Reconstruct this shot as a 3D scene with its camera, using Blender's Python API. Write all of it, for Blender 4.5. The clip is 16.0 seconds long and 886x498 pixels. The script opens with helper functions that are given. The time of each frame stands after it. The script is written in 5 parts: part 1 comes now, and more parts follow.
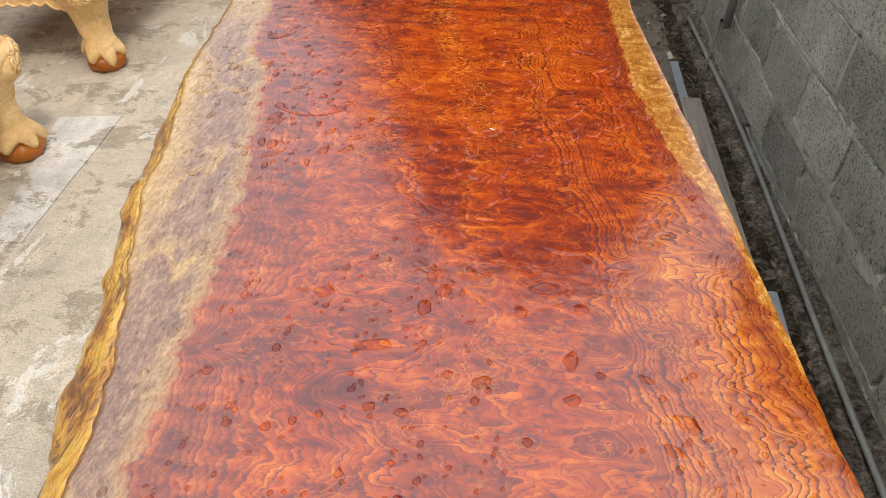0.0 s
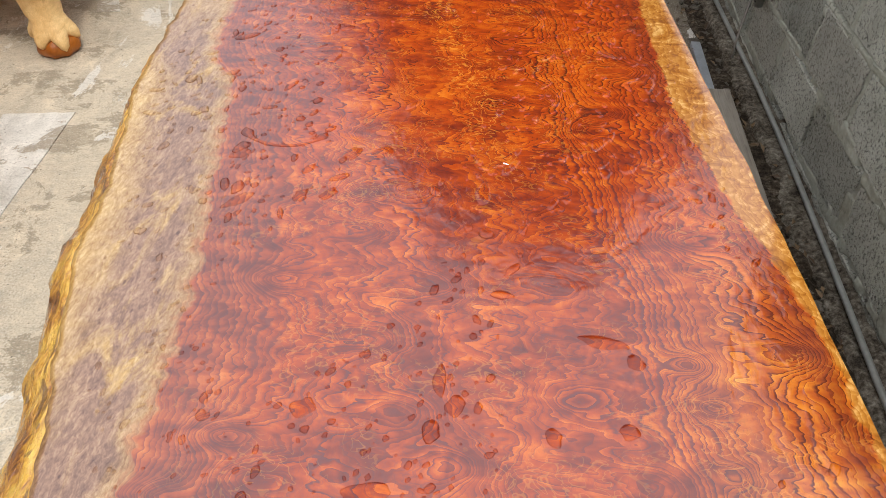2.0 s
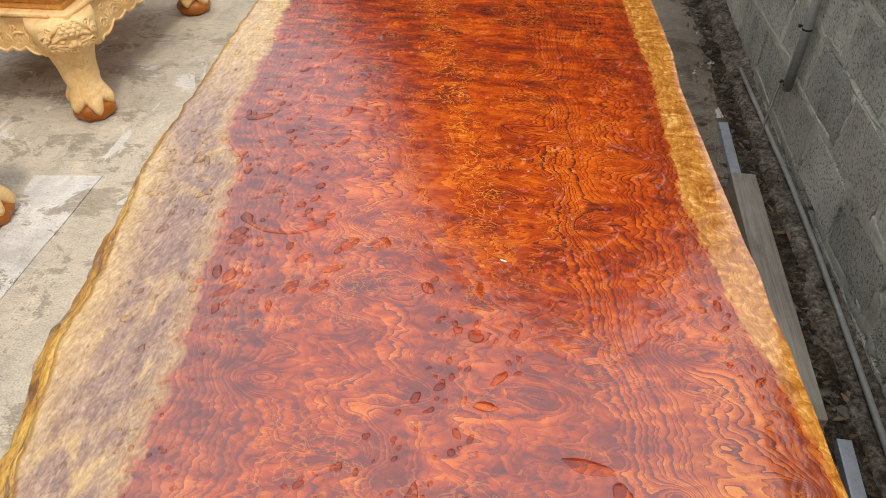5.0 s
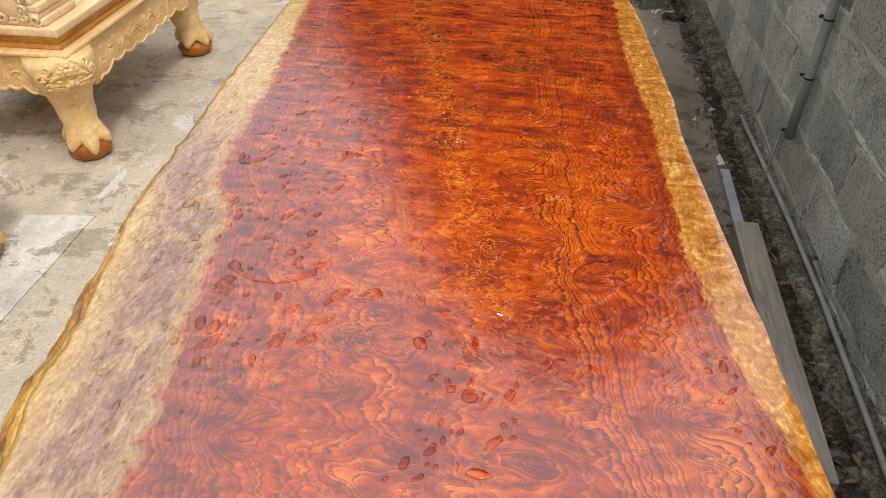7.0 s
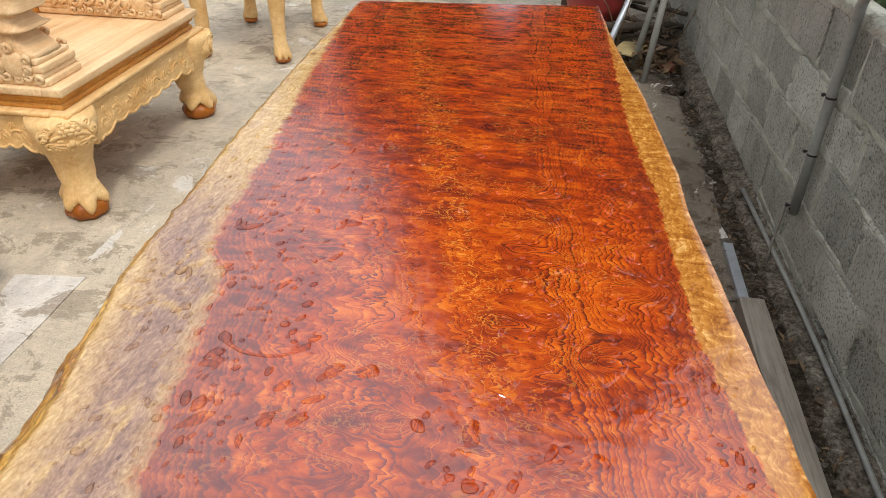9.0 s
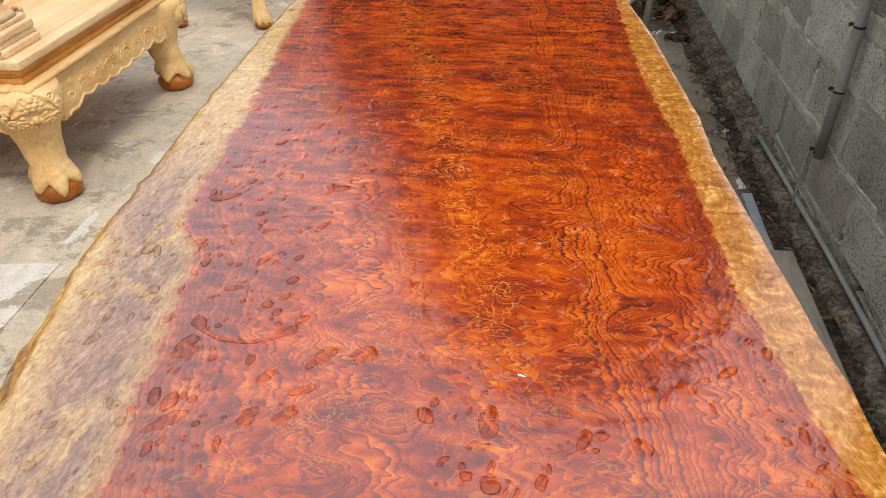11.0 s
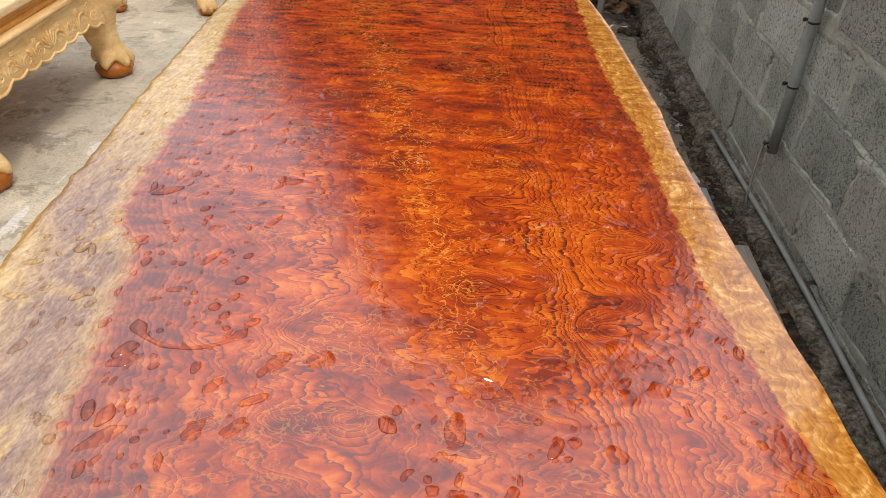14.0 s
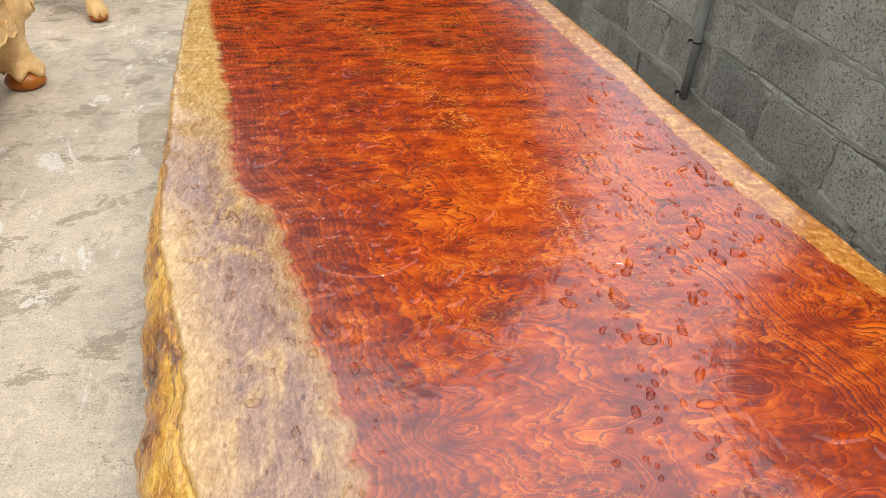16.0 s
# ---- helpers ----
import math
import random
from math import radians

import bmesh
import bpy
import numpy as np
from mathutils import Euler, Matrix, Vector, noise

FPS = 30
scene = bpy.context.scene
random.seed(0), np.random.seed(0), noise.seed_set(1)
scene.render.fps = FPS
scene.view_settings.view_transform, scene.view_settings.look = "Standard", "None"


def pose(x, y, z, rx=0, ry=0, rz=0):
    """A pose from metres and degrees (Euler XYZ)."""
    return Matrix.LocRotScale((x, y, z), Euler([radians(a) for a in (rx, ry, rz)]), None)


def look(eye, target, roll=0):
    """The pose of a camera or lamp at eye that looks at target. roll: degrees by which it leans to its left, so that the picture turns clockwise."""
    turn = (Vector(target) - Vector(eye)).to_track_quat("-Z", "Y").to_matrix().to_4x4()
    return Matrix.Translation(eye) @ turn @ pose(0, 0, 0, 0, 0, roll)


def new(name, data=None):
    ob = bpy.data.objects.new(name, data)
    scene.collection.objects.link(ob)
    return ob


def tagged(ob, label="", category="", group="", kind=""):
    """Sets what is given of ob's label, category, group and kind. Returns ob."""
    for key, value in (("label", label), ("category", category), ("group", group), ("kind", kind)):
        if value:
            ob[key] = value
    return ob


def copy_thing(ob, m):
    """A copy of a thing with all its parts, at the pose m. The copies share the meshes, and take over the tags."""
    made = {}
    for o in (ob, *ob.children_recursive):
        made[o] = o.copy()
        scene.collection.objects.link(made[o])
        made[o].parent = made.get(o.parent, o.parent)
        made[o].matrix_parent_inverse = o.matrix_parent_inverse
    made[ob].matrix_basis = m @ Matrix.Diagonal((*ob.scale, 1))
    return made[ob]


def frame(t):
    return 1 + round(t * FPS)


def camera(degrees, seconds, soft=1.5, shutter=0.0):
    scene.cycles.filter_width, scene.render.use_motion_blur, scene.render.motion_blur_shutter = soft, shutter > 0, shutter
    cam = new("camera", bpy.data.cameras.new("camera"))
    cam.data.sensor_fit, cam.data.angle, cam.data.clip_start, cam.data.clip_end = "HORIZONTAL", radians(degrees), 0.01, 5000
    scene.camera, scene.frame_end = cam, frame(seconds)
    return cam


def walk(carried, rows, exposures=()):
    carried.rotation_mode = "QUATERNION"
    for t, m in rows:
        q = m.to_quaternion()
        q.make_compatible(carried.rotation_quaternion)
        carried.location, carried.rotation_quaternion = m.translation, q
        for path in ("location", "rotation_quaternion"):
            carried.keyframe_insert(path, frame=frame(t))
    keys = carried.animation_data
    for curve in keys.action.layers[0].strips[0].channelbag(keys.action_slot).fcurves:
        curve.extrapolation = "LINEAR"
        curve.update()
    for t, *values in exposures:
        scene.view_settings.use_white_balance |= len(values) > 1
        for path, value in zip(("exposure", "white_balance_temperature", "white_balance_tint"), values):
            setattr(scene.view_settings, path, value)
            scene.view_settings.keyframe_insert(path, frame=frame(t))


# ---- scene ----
cam = camera(64.3, 16.0, 0.65)
PATH = [
    (0, (0.083, 0.406, 1.678), (-0.117, 1.879, 0.34), -0.5),
    (0.5, (0.046, 0.507, 1.678), (-0.086, 1.944, 0.294), 0.6),
    (1, (-0.021, 0.589, 1.686), (-0.1, 2.008, 0.279), 2.2),
    (1.5, (-0.051, 0.683, 1.664), (-0.151, 2.089, 0.245), 1.2),
    (2, (0.002, 0.799, 1.641), (-0.159, 2.179, 0.202), -0.3),
    (2.5, (0.052, 0.881, 1.641), (-0.182, 2.233, 0.186), -1.8),
    (3, (0.07, 0.919, 1.653), (-0.18, 2.278, 0.207), -2.2),
    (3.5, (0.076, 0.913, 1.673), (-0.179, 2.303, 0.257), -1.0),
    (4, (0.08, 0.905, 1.68), (-0.184, 2.323, 0.294), -1.2),
    (6.5, (0.08, 0.935, 1.671), (-0.217, 2.446, 0.395), -0.4),
    (7, (0.081, 0.969, 1.663), (-0.212, 2.503, 0.413), -0.3),
    (7.5, (0.072, 0.999, 1.645), (-0.211, 2.594, 0.473), 1.0),
    (8, (0.067, 1.016, 1.64), (-0.221, 2.633, 0.498), 1.2),
    (8.5, (0.064, 1.024, 1.647), (-0.226, 2.655, 0.527), 1.4),
    (9, (0.061, 1.025, 1.649), (-0.244, 2.663, 0.543), 1.1),
    (11.5, (0.023, 1.214, 1.5), (-0.253, 2.803, 0.317), -2.3),
    (12, (0.025, 1.238, 1.493), (-0.222, 2.833, 0.312), -2.1),
    (12.5, (0.017, 1.256, 1.492), (-0.208, 2.858, 0.317), -1.3),
    (13, (0.005, 1.274, 1.492), (-0.243, 2.878, 0.323), -1.0),
    (13.5, (-0.013, 1.265, 1.491), (-0.21, 2.873, 0.317), 1.4),
    (14, (-0.002, 1.232, 1.489), (-0.154, 2.832, 0.299), 1.1),
    (14.5, (-0.014, 1.175, 1.495), (-0.139, 2.766, 0.29), 2.7),
    (14.8, (-0.086, 1.095, 1.509), (-0.151, 2.684, 0.296), 5.0),
    (15, (-0.168, 1.01, 1.512), (-0.145, 2.64, 0.354), 7.9),
    (15.2, (-0.283, 0.924, 1.516), (-0.147, 2.564, 0.379), 7.2),
    (15.5, (-0.414, 0.876, 1.546), (-0.238, 2.508, 0.404), 7.1),
    (15.8, (-0.500, 0.905, 1.540), (-0.266, 2.498, 0.352), 4.8),
    (16, (-0.559, 0.942, 1.525), (-0.268, 2.526, 0.34), 2.8),
]
walk(cam, [(t, look(eye, target, roll)) for t, eye, target, roll in PATH], [(0.0, -0.08), (9.0, -0.06), (13.0, -0.05), (14.5, 0.0), (16.0, 0.07)])


# ---- sky, sun ----
SUN = Vector((0.37, -0.50, 1.0)).normalized()
world = bpy.data.worlds.new("world")
scene.world = world
world.use_nodes = True
sky = world.node_tree.nodes.new("ShaderNodeTexSky")
sky.sky_type = "NISHITA"
sky.sun_disc = False
sky.sun_elevation = math.asin(SUN.z)
sky.sun_rotation = math.atan2(SUN.x, SUN.y)
sky.air_density, sky.dust_density, sky.ozone_density = 1.0, 6.0, 1.0
background = world.node_tree.nodes["Background"]
background.inputs["Strength"].default_value = 0.15
sky_haze = world.node_tree.nodes.new("ShaderNodeMix")
sky_haze.data_type = "RGBA"
sky_haze.inputs[0].default_value = 0.8
world.node_tree.links.new(sky.outputs["Color"], sky_haze.inputs[6])
way_up = world.node_tree.nodes.new("ShaderNodeTexCoord")
split = world.node_tree.nodes.new("ShaderNodeSeparateXYZ")
veil = world.node_tree.nodes.new("ShaderNodeValToRGB")
veil.color_ramp.elements[0].position, veil.color_ramp.elements[0].color = 0.0, (0.55, 0.575, 0.63, 1)
veil.color_ramp.elements[1].position, veil.color_ramp.elements[1].color = 1.0, (1.0, 1.0, 1.0, 1)
cloud_light = world.node_tree.nodes.new("ShaderNodeMix")
cloud_light.data_type, cloud_light.blend_type = "RGBA", "MULTIPLY"
cloud_light.inputs[0].default_value = 1.0
cloud_light.inputs[6].default_value = (14.0, 14.0, 14.5, 1)
world.node_tree.links.new(way_up.outputs["Generated"], split.inputs[0])
world.node_tree.links.new(split.outputs[2], veil.inputs["Fac"])
world.node_tree.links.new(veil.outputs["Color"], cloud_light.inputs[7])
world.node_tree.links.new(cloud_light.outputs[2], sky_haze.inputs[7])
world.node_tree.links.new(sky_haze.outputs[2], background.inputs["Color"])
sun = new("sun", bpy.data.lights.new("sun", "SUN"))
sun.data.energy, sun.data.angle, sun.data.color = 1.15, radians(8), (1.0, 0.92, 0.80)
sun.matrix_world = look(SUN * 20, (0, 0, 0))
scene.view_settings.exposure = -0.06


# ---- material tools ----
class Shade:
    """A node material under construction."""

    def __init__(self, name):
        self.mat = bpy.data.materials.new(name)
        self.mat.use_nodes = True
        self.tree = self.mat.node_tree
        self.bsdf = self.tree.nodes["Principled BSDF"]

    def node(self, kind, **settings):
        n = self.tree.nodes.new(kind)
        for key, value in settings.items():
            setattr(n, key, value)
        return n

    def plug(self, socket, value):
        if isinstance(value, bpy.types.NodeSocket):
            self.tree.links.new(value, socket)
        elif isinstance(value, tuple) and len(value) == 3 and socket.type == "RGBA":
            socket.default_value = (*value, 1)
        else:
            socket.default_value = value

    def math(self, op, a, b=0.0, c=None, clamp=False):
        n = self.node("ShaderNodeMath", operation=op, use_clamp=clamp)
        self.plug(n.inputs[0], a)
        self.plug(n.inputs[1], b)
        if c is not None:
            self.plug(n.inputs[2], c)
        return n.outputs[0]

    def coords(self, kind="Object", scale=(1, 1, 1), turn=(0, 0, 0)):
        n = self.node("ShaderNodeTexCoord")
        m = self.node("ShaderNodeMapping")
        self.plug(m.inputs["Vector"], n.outputs[kind])
        m.inputs["Scale"].default_value = scale
        m.inputs["Rotation"].default_value = turn
        return m.outputs[0]

    def place(self, scale=(1, 1, 1)):
        n = self.node("ShaderNodeNewGeometry")
        m = self.node("ShaderNodeMapping")
        self.plug(m.inputs["Vector"], n.outputs["Position"])
        m.inputs["Scale"].default_value = scale
        return m.outputs[0]

    def noise(self, vec, scale, detail=4.0, rough=0.55, warp=0.0, out="Fac"):
        n = self.node("ShaderNodeTexNoise")
        self.plug(n.inputs["Vector"], vec)
        for key, value in (("Scale", scale), ("Detail", detail), ("Roughness", rough), ("Distortion", warp)):
            self.plug(n.inputs[key], value)
        return n.outputs[out]

    def cells(self, vec, scale, feature="F1", out="Distance", spread=1.0):
        n = self.node("ShaderNodeTexVoronoi", feature=feature)
        self.plug(n.inputs["Vector"], vec)
        n.inputs["Scale"].default_value = scale
        n.inputs["Randomness"].default_value = spread
        return n.outputs[out]

    def ramp(self, fac, stops, smooth="LINEAR"):
        n = self.node("ShaderNodeValToRGB")
        n.color_ramp.interpolation = smooth
        while len(n.color_ramp.elements) < len(stops):
            n.color_ramp.elements.new(0.5)
        for e, (at, colour) in zip(n.color_ramp.elements, stops):
            e.position = at
            e.color = (*colour, 1) if isinstance(colour, tuple) else (colour, colour, colour, 1)
        self.plug(n.inputs["Fac"], fac)
        return n.outputs["Color"]

    def mix(self, fac, a, b, how="MIX"):
        n = self.node("ShaderNodeMix", data_type="RGBA", blend_type=how)
        self.plug(n.inputs[0], fac)
        self.plug(n.inputs[6], a)
        self.plug(n.inputs[7], b)
        return n.outputs[2]

    def step(self, value, low, high):
        n = self.node("ShaderNodeMapRange", interpolation_type="SMOOTHSTEP")
        self.plug(n.inputs["Value"], value)
        self.plug(n.inputs["From Min"], low)
        self.plug(n.inputs["From Max"], high)
        return n.outputs[0]

    def attribute(self, name):
        return self.node("ShaderNodeAttribute", attribute_name=name).outputs["Fac"]

    def chance(self):
        return self.node("ShaderNodeObjectInfo").outputs["Random"]

    def bump(self, height, distance, strength=1.0, normal=None):
        n = self.node("ShaderNodeBump")
        self.plug(n.inputs["Height"], height)
        n.inputs["Distance"].default_value = distance
        n.inputs["Strength"].default_value = strength
        if normal is not None:
            self.plug(n.inputs["Normal"], normal)
        return n.outputs[0]

    def done(self, **sockets):
        for key, value in sockets.items():
            self.plug(self.bsdf.inputs[key.replace("_", " ")], value)
        return self.mat


# ---- materials ----
def slab_wood(name, coat_ior, coat_rough, wavy, sky_haze):
    """Figured red wood between pale sapwood, under a clear coat."""
    s = Shade(name)
    xyz = s.node("ShaderNodeSeparateXYZ")
    s.plug(xyz.inputs[0], s.place())
    x, y = xyz.outputs[0], xyz.outputs[1]
    dl, dr = s.attribute("heart_left"), s.attribute("heart_right")
    loose, knot = s.attribute("loose"), s.attribute("knot")
    far = s.step(y, 2.3, 3.3)

    def centred(value, gain):
        return s.math("MULTIPLY", s.math("SUBTRACT", value, 0.5), gain)

    # growth layers, cut by the saw into nested, crinkled lines
    swell = s.noise(s.place((3.2, 4.6, 0)), 1.0, 1.0, 0.5, 0.3)
    bow = s.noise(s.place((9.0, 19.0, 0)), 1.0, 1.0, 0.45, 0.4)
    wave = s.noise(s.place((17.0, 44.0, 0)), 1.0, 1.0, 0.45, 0.3)
    crinkle = s.noise(s.place((42.0, 105.0, 0)), 1.0, 1.0, 0.5, 0.4)
    h = s.attribute("grain")
    h = s.math("ADD", h, s.math("MULTIPLY", centred(swell, 1.0), s.math("MULTIPLY_ADD", loose, 3.0, 6.0)))
    h = s.math("ADD", h, s.math("MULTIPLY", centred(bow, 1.0), s.math("MULTIPLY_ADD", loose, 4.2, 1.8)))
    h = s.math("ADD", h, s.math("MULTIPLY", centred(wave, 1.0), s.math("MULTIPLY_ADD", loose, 1.5, 1.5)))
    h = s.math("ADD", h, centred(crinkle, 0.85))
    layer = s.node("ShaderNodeTexNoise", noise_dimensions="1D")
    s.plug(layer.inputs["W"], h)
    for key, value in (("Scale", 0.55), ("Detail", 1.0), ("Roughness", 0.5)):
        layer.inputs[key].default_value = value
    h = s.math("ADD", h, s.math("MULTIPLY", layer.outputs["Fac"], 1.4))
    ring_ = s.math("FRACT", h)
    small = s.math("FRACT", s.math("MULTIPLY", h, 2.6))
    # each layer has its own weight
    weight = s.node("ShaderNodeTexWhiteNoise", noise_dimensions="1D")
    s.plug(weight.inputs["W"], s.math("FLOOR", h))
    tight = s.math("SUBTRACT", 1.0, loose)
    strong = s.math("MAXIMUM", s.step(weight.outputs["Value"], 0.15, 0.75), s.math("MULTIPLY", tight, 0.4))
    vary = s.step(s.noise(s.place((8, 10, 0)), 1.0, 2.0, 0.55, 0.5), 0.26, 0.48)
    vary = s.math("MAXIMUM", vary, s.math("MULTIPLY", tight, 0.5))
    line = s.math("MULTIPLY", s.math("MULTIPLY", s.step(ring_, 0.68, 0.92), s.step(ring_, 1.0, 0.965)), s.math("MULTIPLY", vary, s.math("MULTIPLY_ADD", strong, 0.72, 0.28)))
    hair = s.math("MULTIPLY", s.math("MULTIPLY", s.step(small, 0.40, 0.80), s.step(small, 1.0, 0.86)), s.step(s.noise(s.place((9, 13, 0)), 1.0, 2.0), 0.40, 0.62))
    # figure: lustre bands across the width, put into the colour, and clouds of darker heart
    ripple = s.noise(s.place((6.5, 27.0, 0)), 1.0, 2.5, 0.55, 0.9)
    patch = s.noise(s.place((15.0, 21.0, 0)), 1.0, 3.0, 0.6, 1.1)
    cloud = s.noise(s.place((4.5, 6.0, 0)), 1.0, 2.0, 0.55, 0.8)
    # near and left zone, where sky glare is put into the wood's colour
    left_glare = s.step(s.math("ADD", x, s.math("MULTIPLY", cloud, 0.5)), 0.10, -0.35)
    glare_zone = s.math("MAXIMUM", s.math("MULTIPLY", left_glare, s.step(y, 3.6, 2.5)), s.math("MULTIPLY", s.step(y, 2.35, 1.75), s.step(x, 0.52, 0.22)))
    tone = s.math("ADD", s.math("MULTIPLY_ADD", far, -0.085, 0.495), s.math("MULTIPLY", centred(ripple, 1.0), s.math("MULTIPLY_ADD", far, 0.30, 0.28)))
    tone = s.math("ADD", tone, s.math("MULTIPLY", centred(patch, 1.0), s.math("MULTIPLY_ADD", glare_zone, 0.16, 0.34)))
    tone = s.math("ADD", tone, centred(cloud, 0.24))
    tone = s.math("ADD", tone, centred(wave, 0.22))
    tone = s.math("SUBTRACT", tone, s.math("MULTIPLY_ADD", glare_zone, 0.055, s.math("MULTIPLY", knot, 0.12)))
    # layers differ in tone, and each ripens towards its dark line
    tone = s.math("ADD", tone, s.math("MULTIPLY", centred(weight.outputs["Value"], 1.0), s.math("MULTIPLY_ADD", glare_zone, 0.025, 0.05)))
    tone = s.math("ADD", tone, s.math("MULTIPLY", s.math("SUBTRACT", 0.42, ring_), s.math("MULTIPLY_ADD", strong, 0.11, 0.06)))
    heart = s.ramp(tone, [(0.22, (0.11, 0.012, 0.005)), (0.36, (0.23, 0.024, 0.004)), (0.48, (0.43, 0.054, 0.003)), (0.60, (0.61, 0.120, 0.005)), (0.78, (0.79, 0.27, 0.024))])
    honeyed = s.math("MULTIPLY", s.step(s.math("ADD", x, centred(bow, 0.14)), 0.20, 0.44), s.step(y, 1.85, 1.55))
    heart = s.mix(s.math("MULTIPLY", honeyed, 0.58), heart, s.mix(1.0, heart, (1.05, 1.9, 2.0), "MULTIPLY"))
    # painted sky glare: bluer ground, mauve lines
    sky_tinted = s.mix(1.0, heart, (0.93, 1.02, 1.9), "MULTIPLY")
    heart = s.mix(s.math("MULTIPLY", glare_zone, sky_haze), heart, sky_tinted)
    ink = s.mix(s.math("MULTIPLY", glare_zone, 0.8), s.mix(far, (0.082, 0.012, 0.004), (0.125, 0.020, 0.006)), (0.120, 0.032, 0.036))
    heart = s.mix(s.math("MULTIPLY", hair, s.math("MULTIPLY_ADD", far, -0.18, s.math("MULTIPLY_ADD", glare_zone, 0.10, 0.30))), heart, ink)
    heart = s.mix(s.math("MULTIPLY", line, s.math("MULTIPLY_ADD", far, -0.40, s.math("MULTIPLY_ADD", glare_zone, -0.14, 0.94))), heart, ink)
    pores = s.step(s.noise(s.place((330, 90, 0)), 1.0, 2.0, 0.6, 0.8), 0.57, 0.68)
    heart = s.mix(s.math("MULTIPLY", pores, s.math("MULTIPLY_ADD", far, -0.14, 0.26)), heart, ink)
    # a thread of burl and curls of gold fibre
    down = s.math("SUBTRACT", y, 2.5)
    off = s.math("ABSOLUTE", s.math("ADD", s.math("ADD", x, 0.165), s.math("MULTIPLY", down, 0.30)))
    burl = s.math("MULTIPLY", s.step(s.math("ADD", off, centred(wave, 0.10)), 0.075, 0.02), s.step(y, 1.7, 2.1))
    worm = s.noise(s.place((25, 32, 0)), 1.0, 1.5, 0.55, 1.6)
    worm = s.step(s.math("ABSOLUTE", s.math("SUBTRACT", worm, 0.5)), 0.030, 0.008)
    spill = s.step(s.noise(s.place((5.0, 6.5, 0)), 1.0, 2.0, 0.6, 0.5), 0.47, 0.60)
    worm = s.math("MULTIPLY", worm, s.math("MAXIMUM", burl, s.math("MULTIPLY", spill, 0.62)))
    heart = s.mix(s.math("MULTIPLY", worm, s.math("MULTIPLY_ADD", glare_zone, -0.30, 0.62)), heart, (0.78, 0.30, 0.035))
    # sapwood on the rough side: cream fibre under mauve stain
    grain = s.noise(s.place((58.0, 19.0, 0)), 1.0, 5.0, 0.72, 1.2)
    fleck = s.noise(s.place((30.0, 17.0, 0)), 1.0, 4.0, 0.65, 0.9)
    crisp = s.noise(s.place((190, 105, 0)), 1.0, 4.0, 0.7, 0.8)
    figure = s.math("SUBTRACT", 0.45, ring_)
    sap_tone = s.math("ADD", s.math("ADD", s.math("MULTIPLY", grain, 0.46), s.math("MULTIPLY", fleck, 0.20)), s.math("MULTIPLY", crisp, 0.34))
    sap_tone = s.math("ADD", sap_tone, s.math("MULTIPLY", centred(s.noise(s.place((9.0, 34.0, 0)), 1.0, 3.0, 0.6, 1.2), 0.26), far))
    pit = s.step(s.cells(s.place((1.0, 0.6, 0)), 40.0), 0.17, 0.09)
    sap_tone = s.math("ADD", sap_tone, s.math("MULTIPLY", figure, 0.035))
    sap_tone = s.math("SUBTRACT", sap_tone, s.math("MULTIPLY", s.math("MULTIPLY", pit, s.step(fleck, 0.46, 0.56)), 0.13))
    sap = s.ramp(sap_tone, [(0.34, (0.22, 0.095, 0.020)), (0.43, (0.40, 0.215, 0.050)), (0.52, (0.55, 0.35, 0.118)), (0.66, (0.80, 0.60, 0.27))])
    tan = s.ramp(sap_tone, [(0.36, (0.070, 0.028, 0.022)), (0.46, (0.165, 0.078, 0.058)), (0.56, (0.30, 0.165, 0.108)), (0.68, (0.52, 0.34, 0.19))])
    left = s.math("ADD", dl, s.math("ADD", centred(bow, 0.055), s.math("ADD", centred(wave, 0.028), centred(crinkle, 0.006))))
    right = s.math("ADD", dr, s.math("ADD", centred(bow, 0.034), s.math("ADD", centred(wave, 0.016), centred(crinkle, 0.004))))
    stain = s.noise(s.place((10.0, 4.0, 0)), 1.0, 5.0, 0.68, 1.0)
    band = s.math("MULTIPLY", s.step(left, -0.25, -0.12), s.math("MULTIPLY_ADD", s.step(left, -0.010, -0.055), 0.5, 0.5))
    grey = s.math("MULTIPLY", s.math("MULTIPLY", band, s.step(stain, 0.28, 0.50)), s.step(y, 3.0, 2.35))
    veins = s.math("MULTIPLY", s.step(stain, 0.52, 0.62), s.math("MULTIPLY", s.step(left, -0.02, -0.06), 0.30))
    sap_left = s.mix(s.math("MAXIMUM", s.math("MULTIPLY", grey, 0.90), veins), sap, tan)
    # sapwood on the smooth side: honey coloured, soft lustre put into the tone
    silk = s.noise(s.place((20, 27, 0)), 1.0, 2.5, 0.55, 1.6)
    strand = s.noise(s.place((120, 24, 0)), 1.0, 3.0, 0.65, 0.8)
    honey = s.math("ADD", s.math("ADD", s.math("MULTIPLY", silk, 0.62), s.math("MULTIPLY", strand, 0.22)), s.math("ADD", s.math("MULTIPLY", figure, 0.10), s.math("MULTIPLY", ripple, 0.16)))
    amber = s.ramp(honey, [(0.34, (0.24, 0.074, 0.008)), (0.45, (0.39, 0.140, 0.014)), (0.55, (0.52, 0.222, 0.034)), (0.68, (0.76, 0.44, 0.14))])
    amber = s.mix(s.math("MULTIPLY", line, 0.22), amber, (0.20, 0.06, 0.008))
    # a flushed margin before the pale wood, widened by sky glare put into colour
    mauve = s.math("MULTIPLY", s.step(s.math("ADD", left, centred(cloud, 0.14)), 0.24, 0.0), s.step(y, 3.4, 2.4))
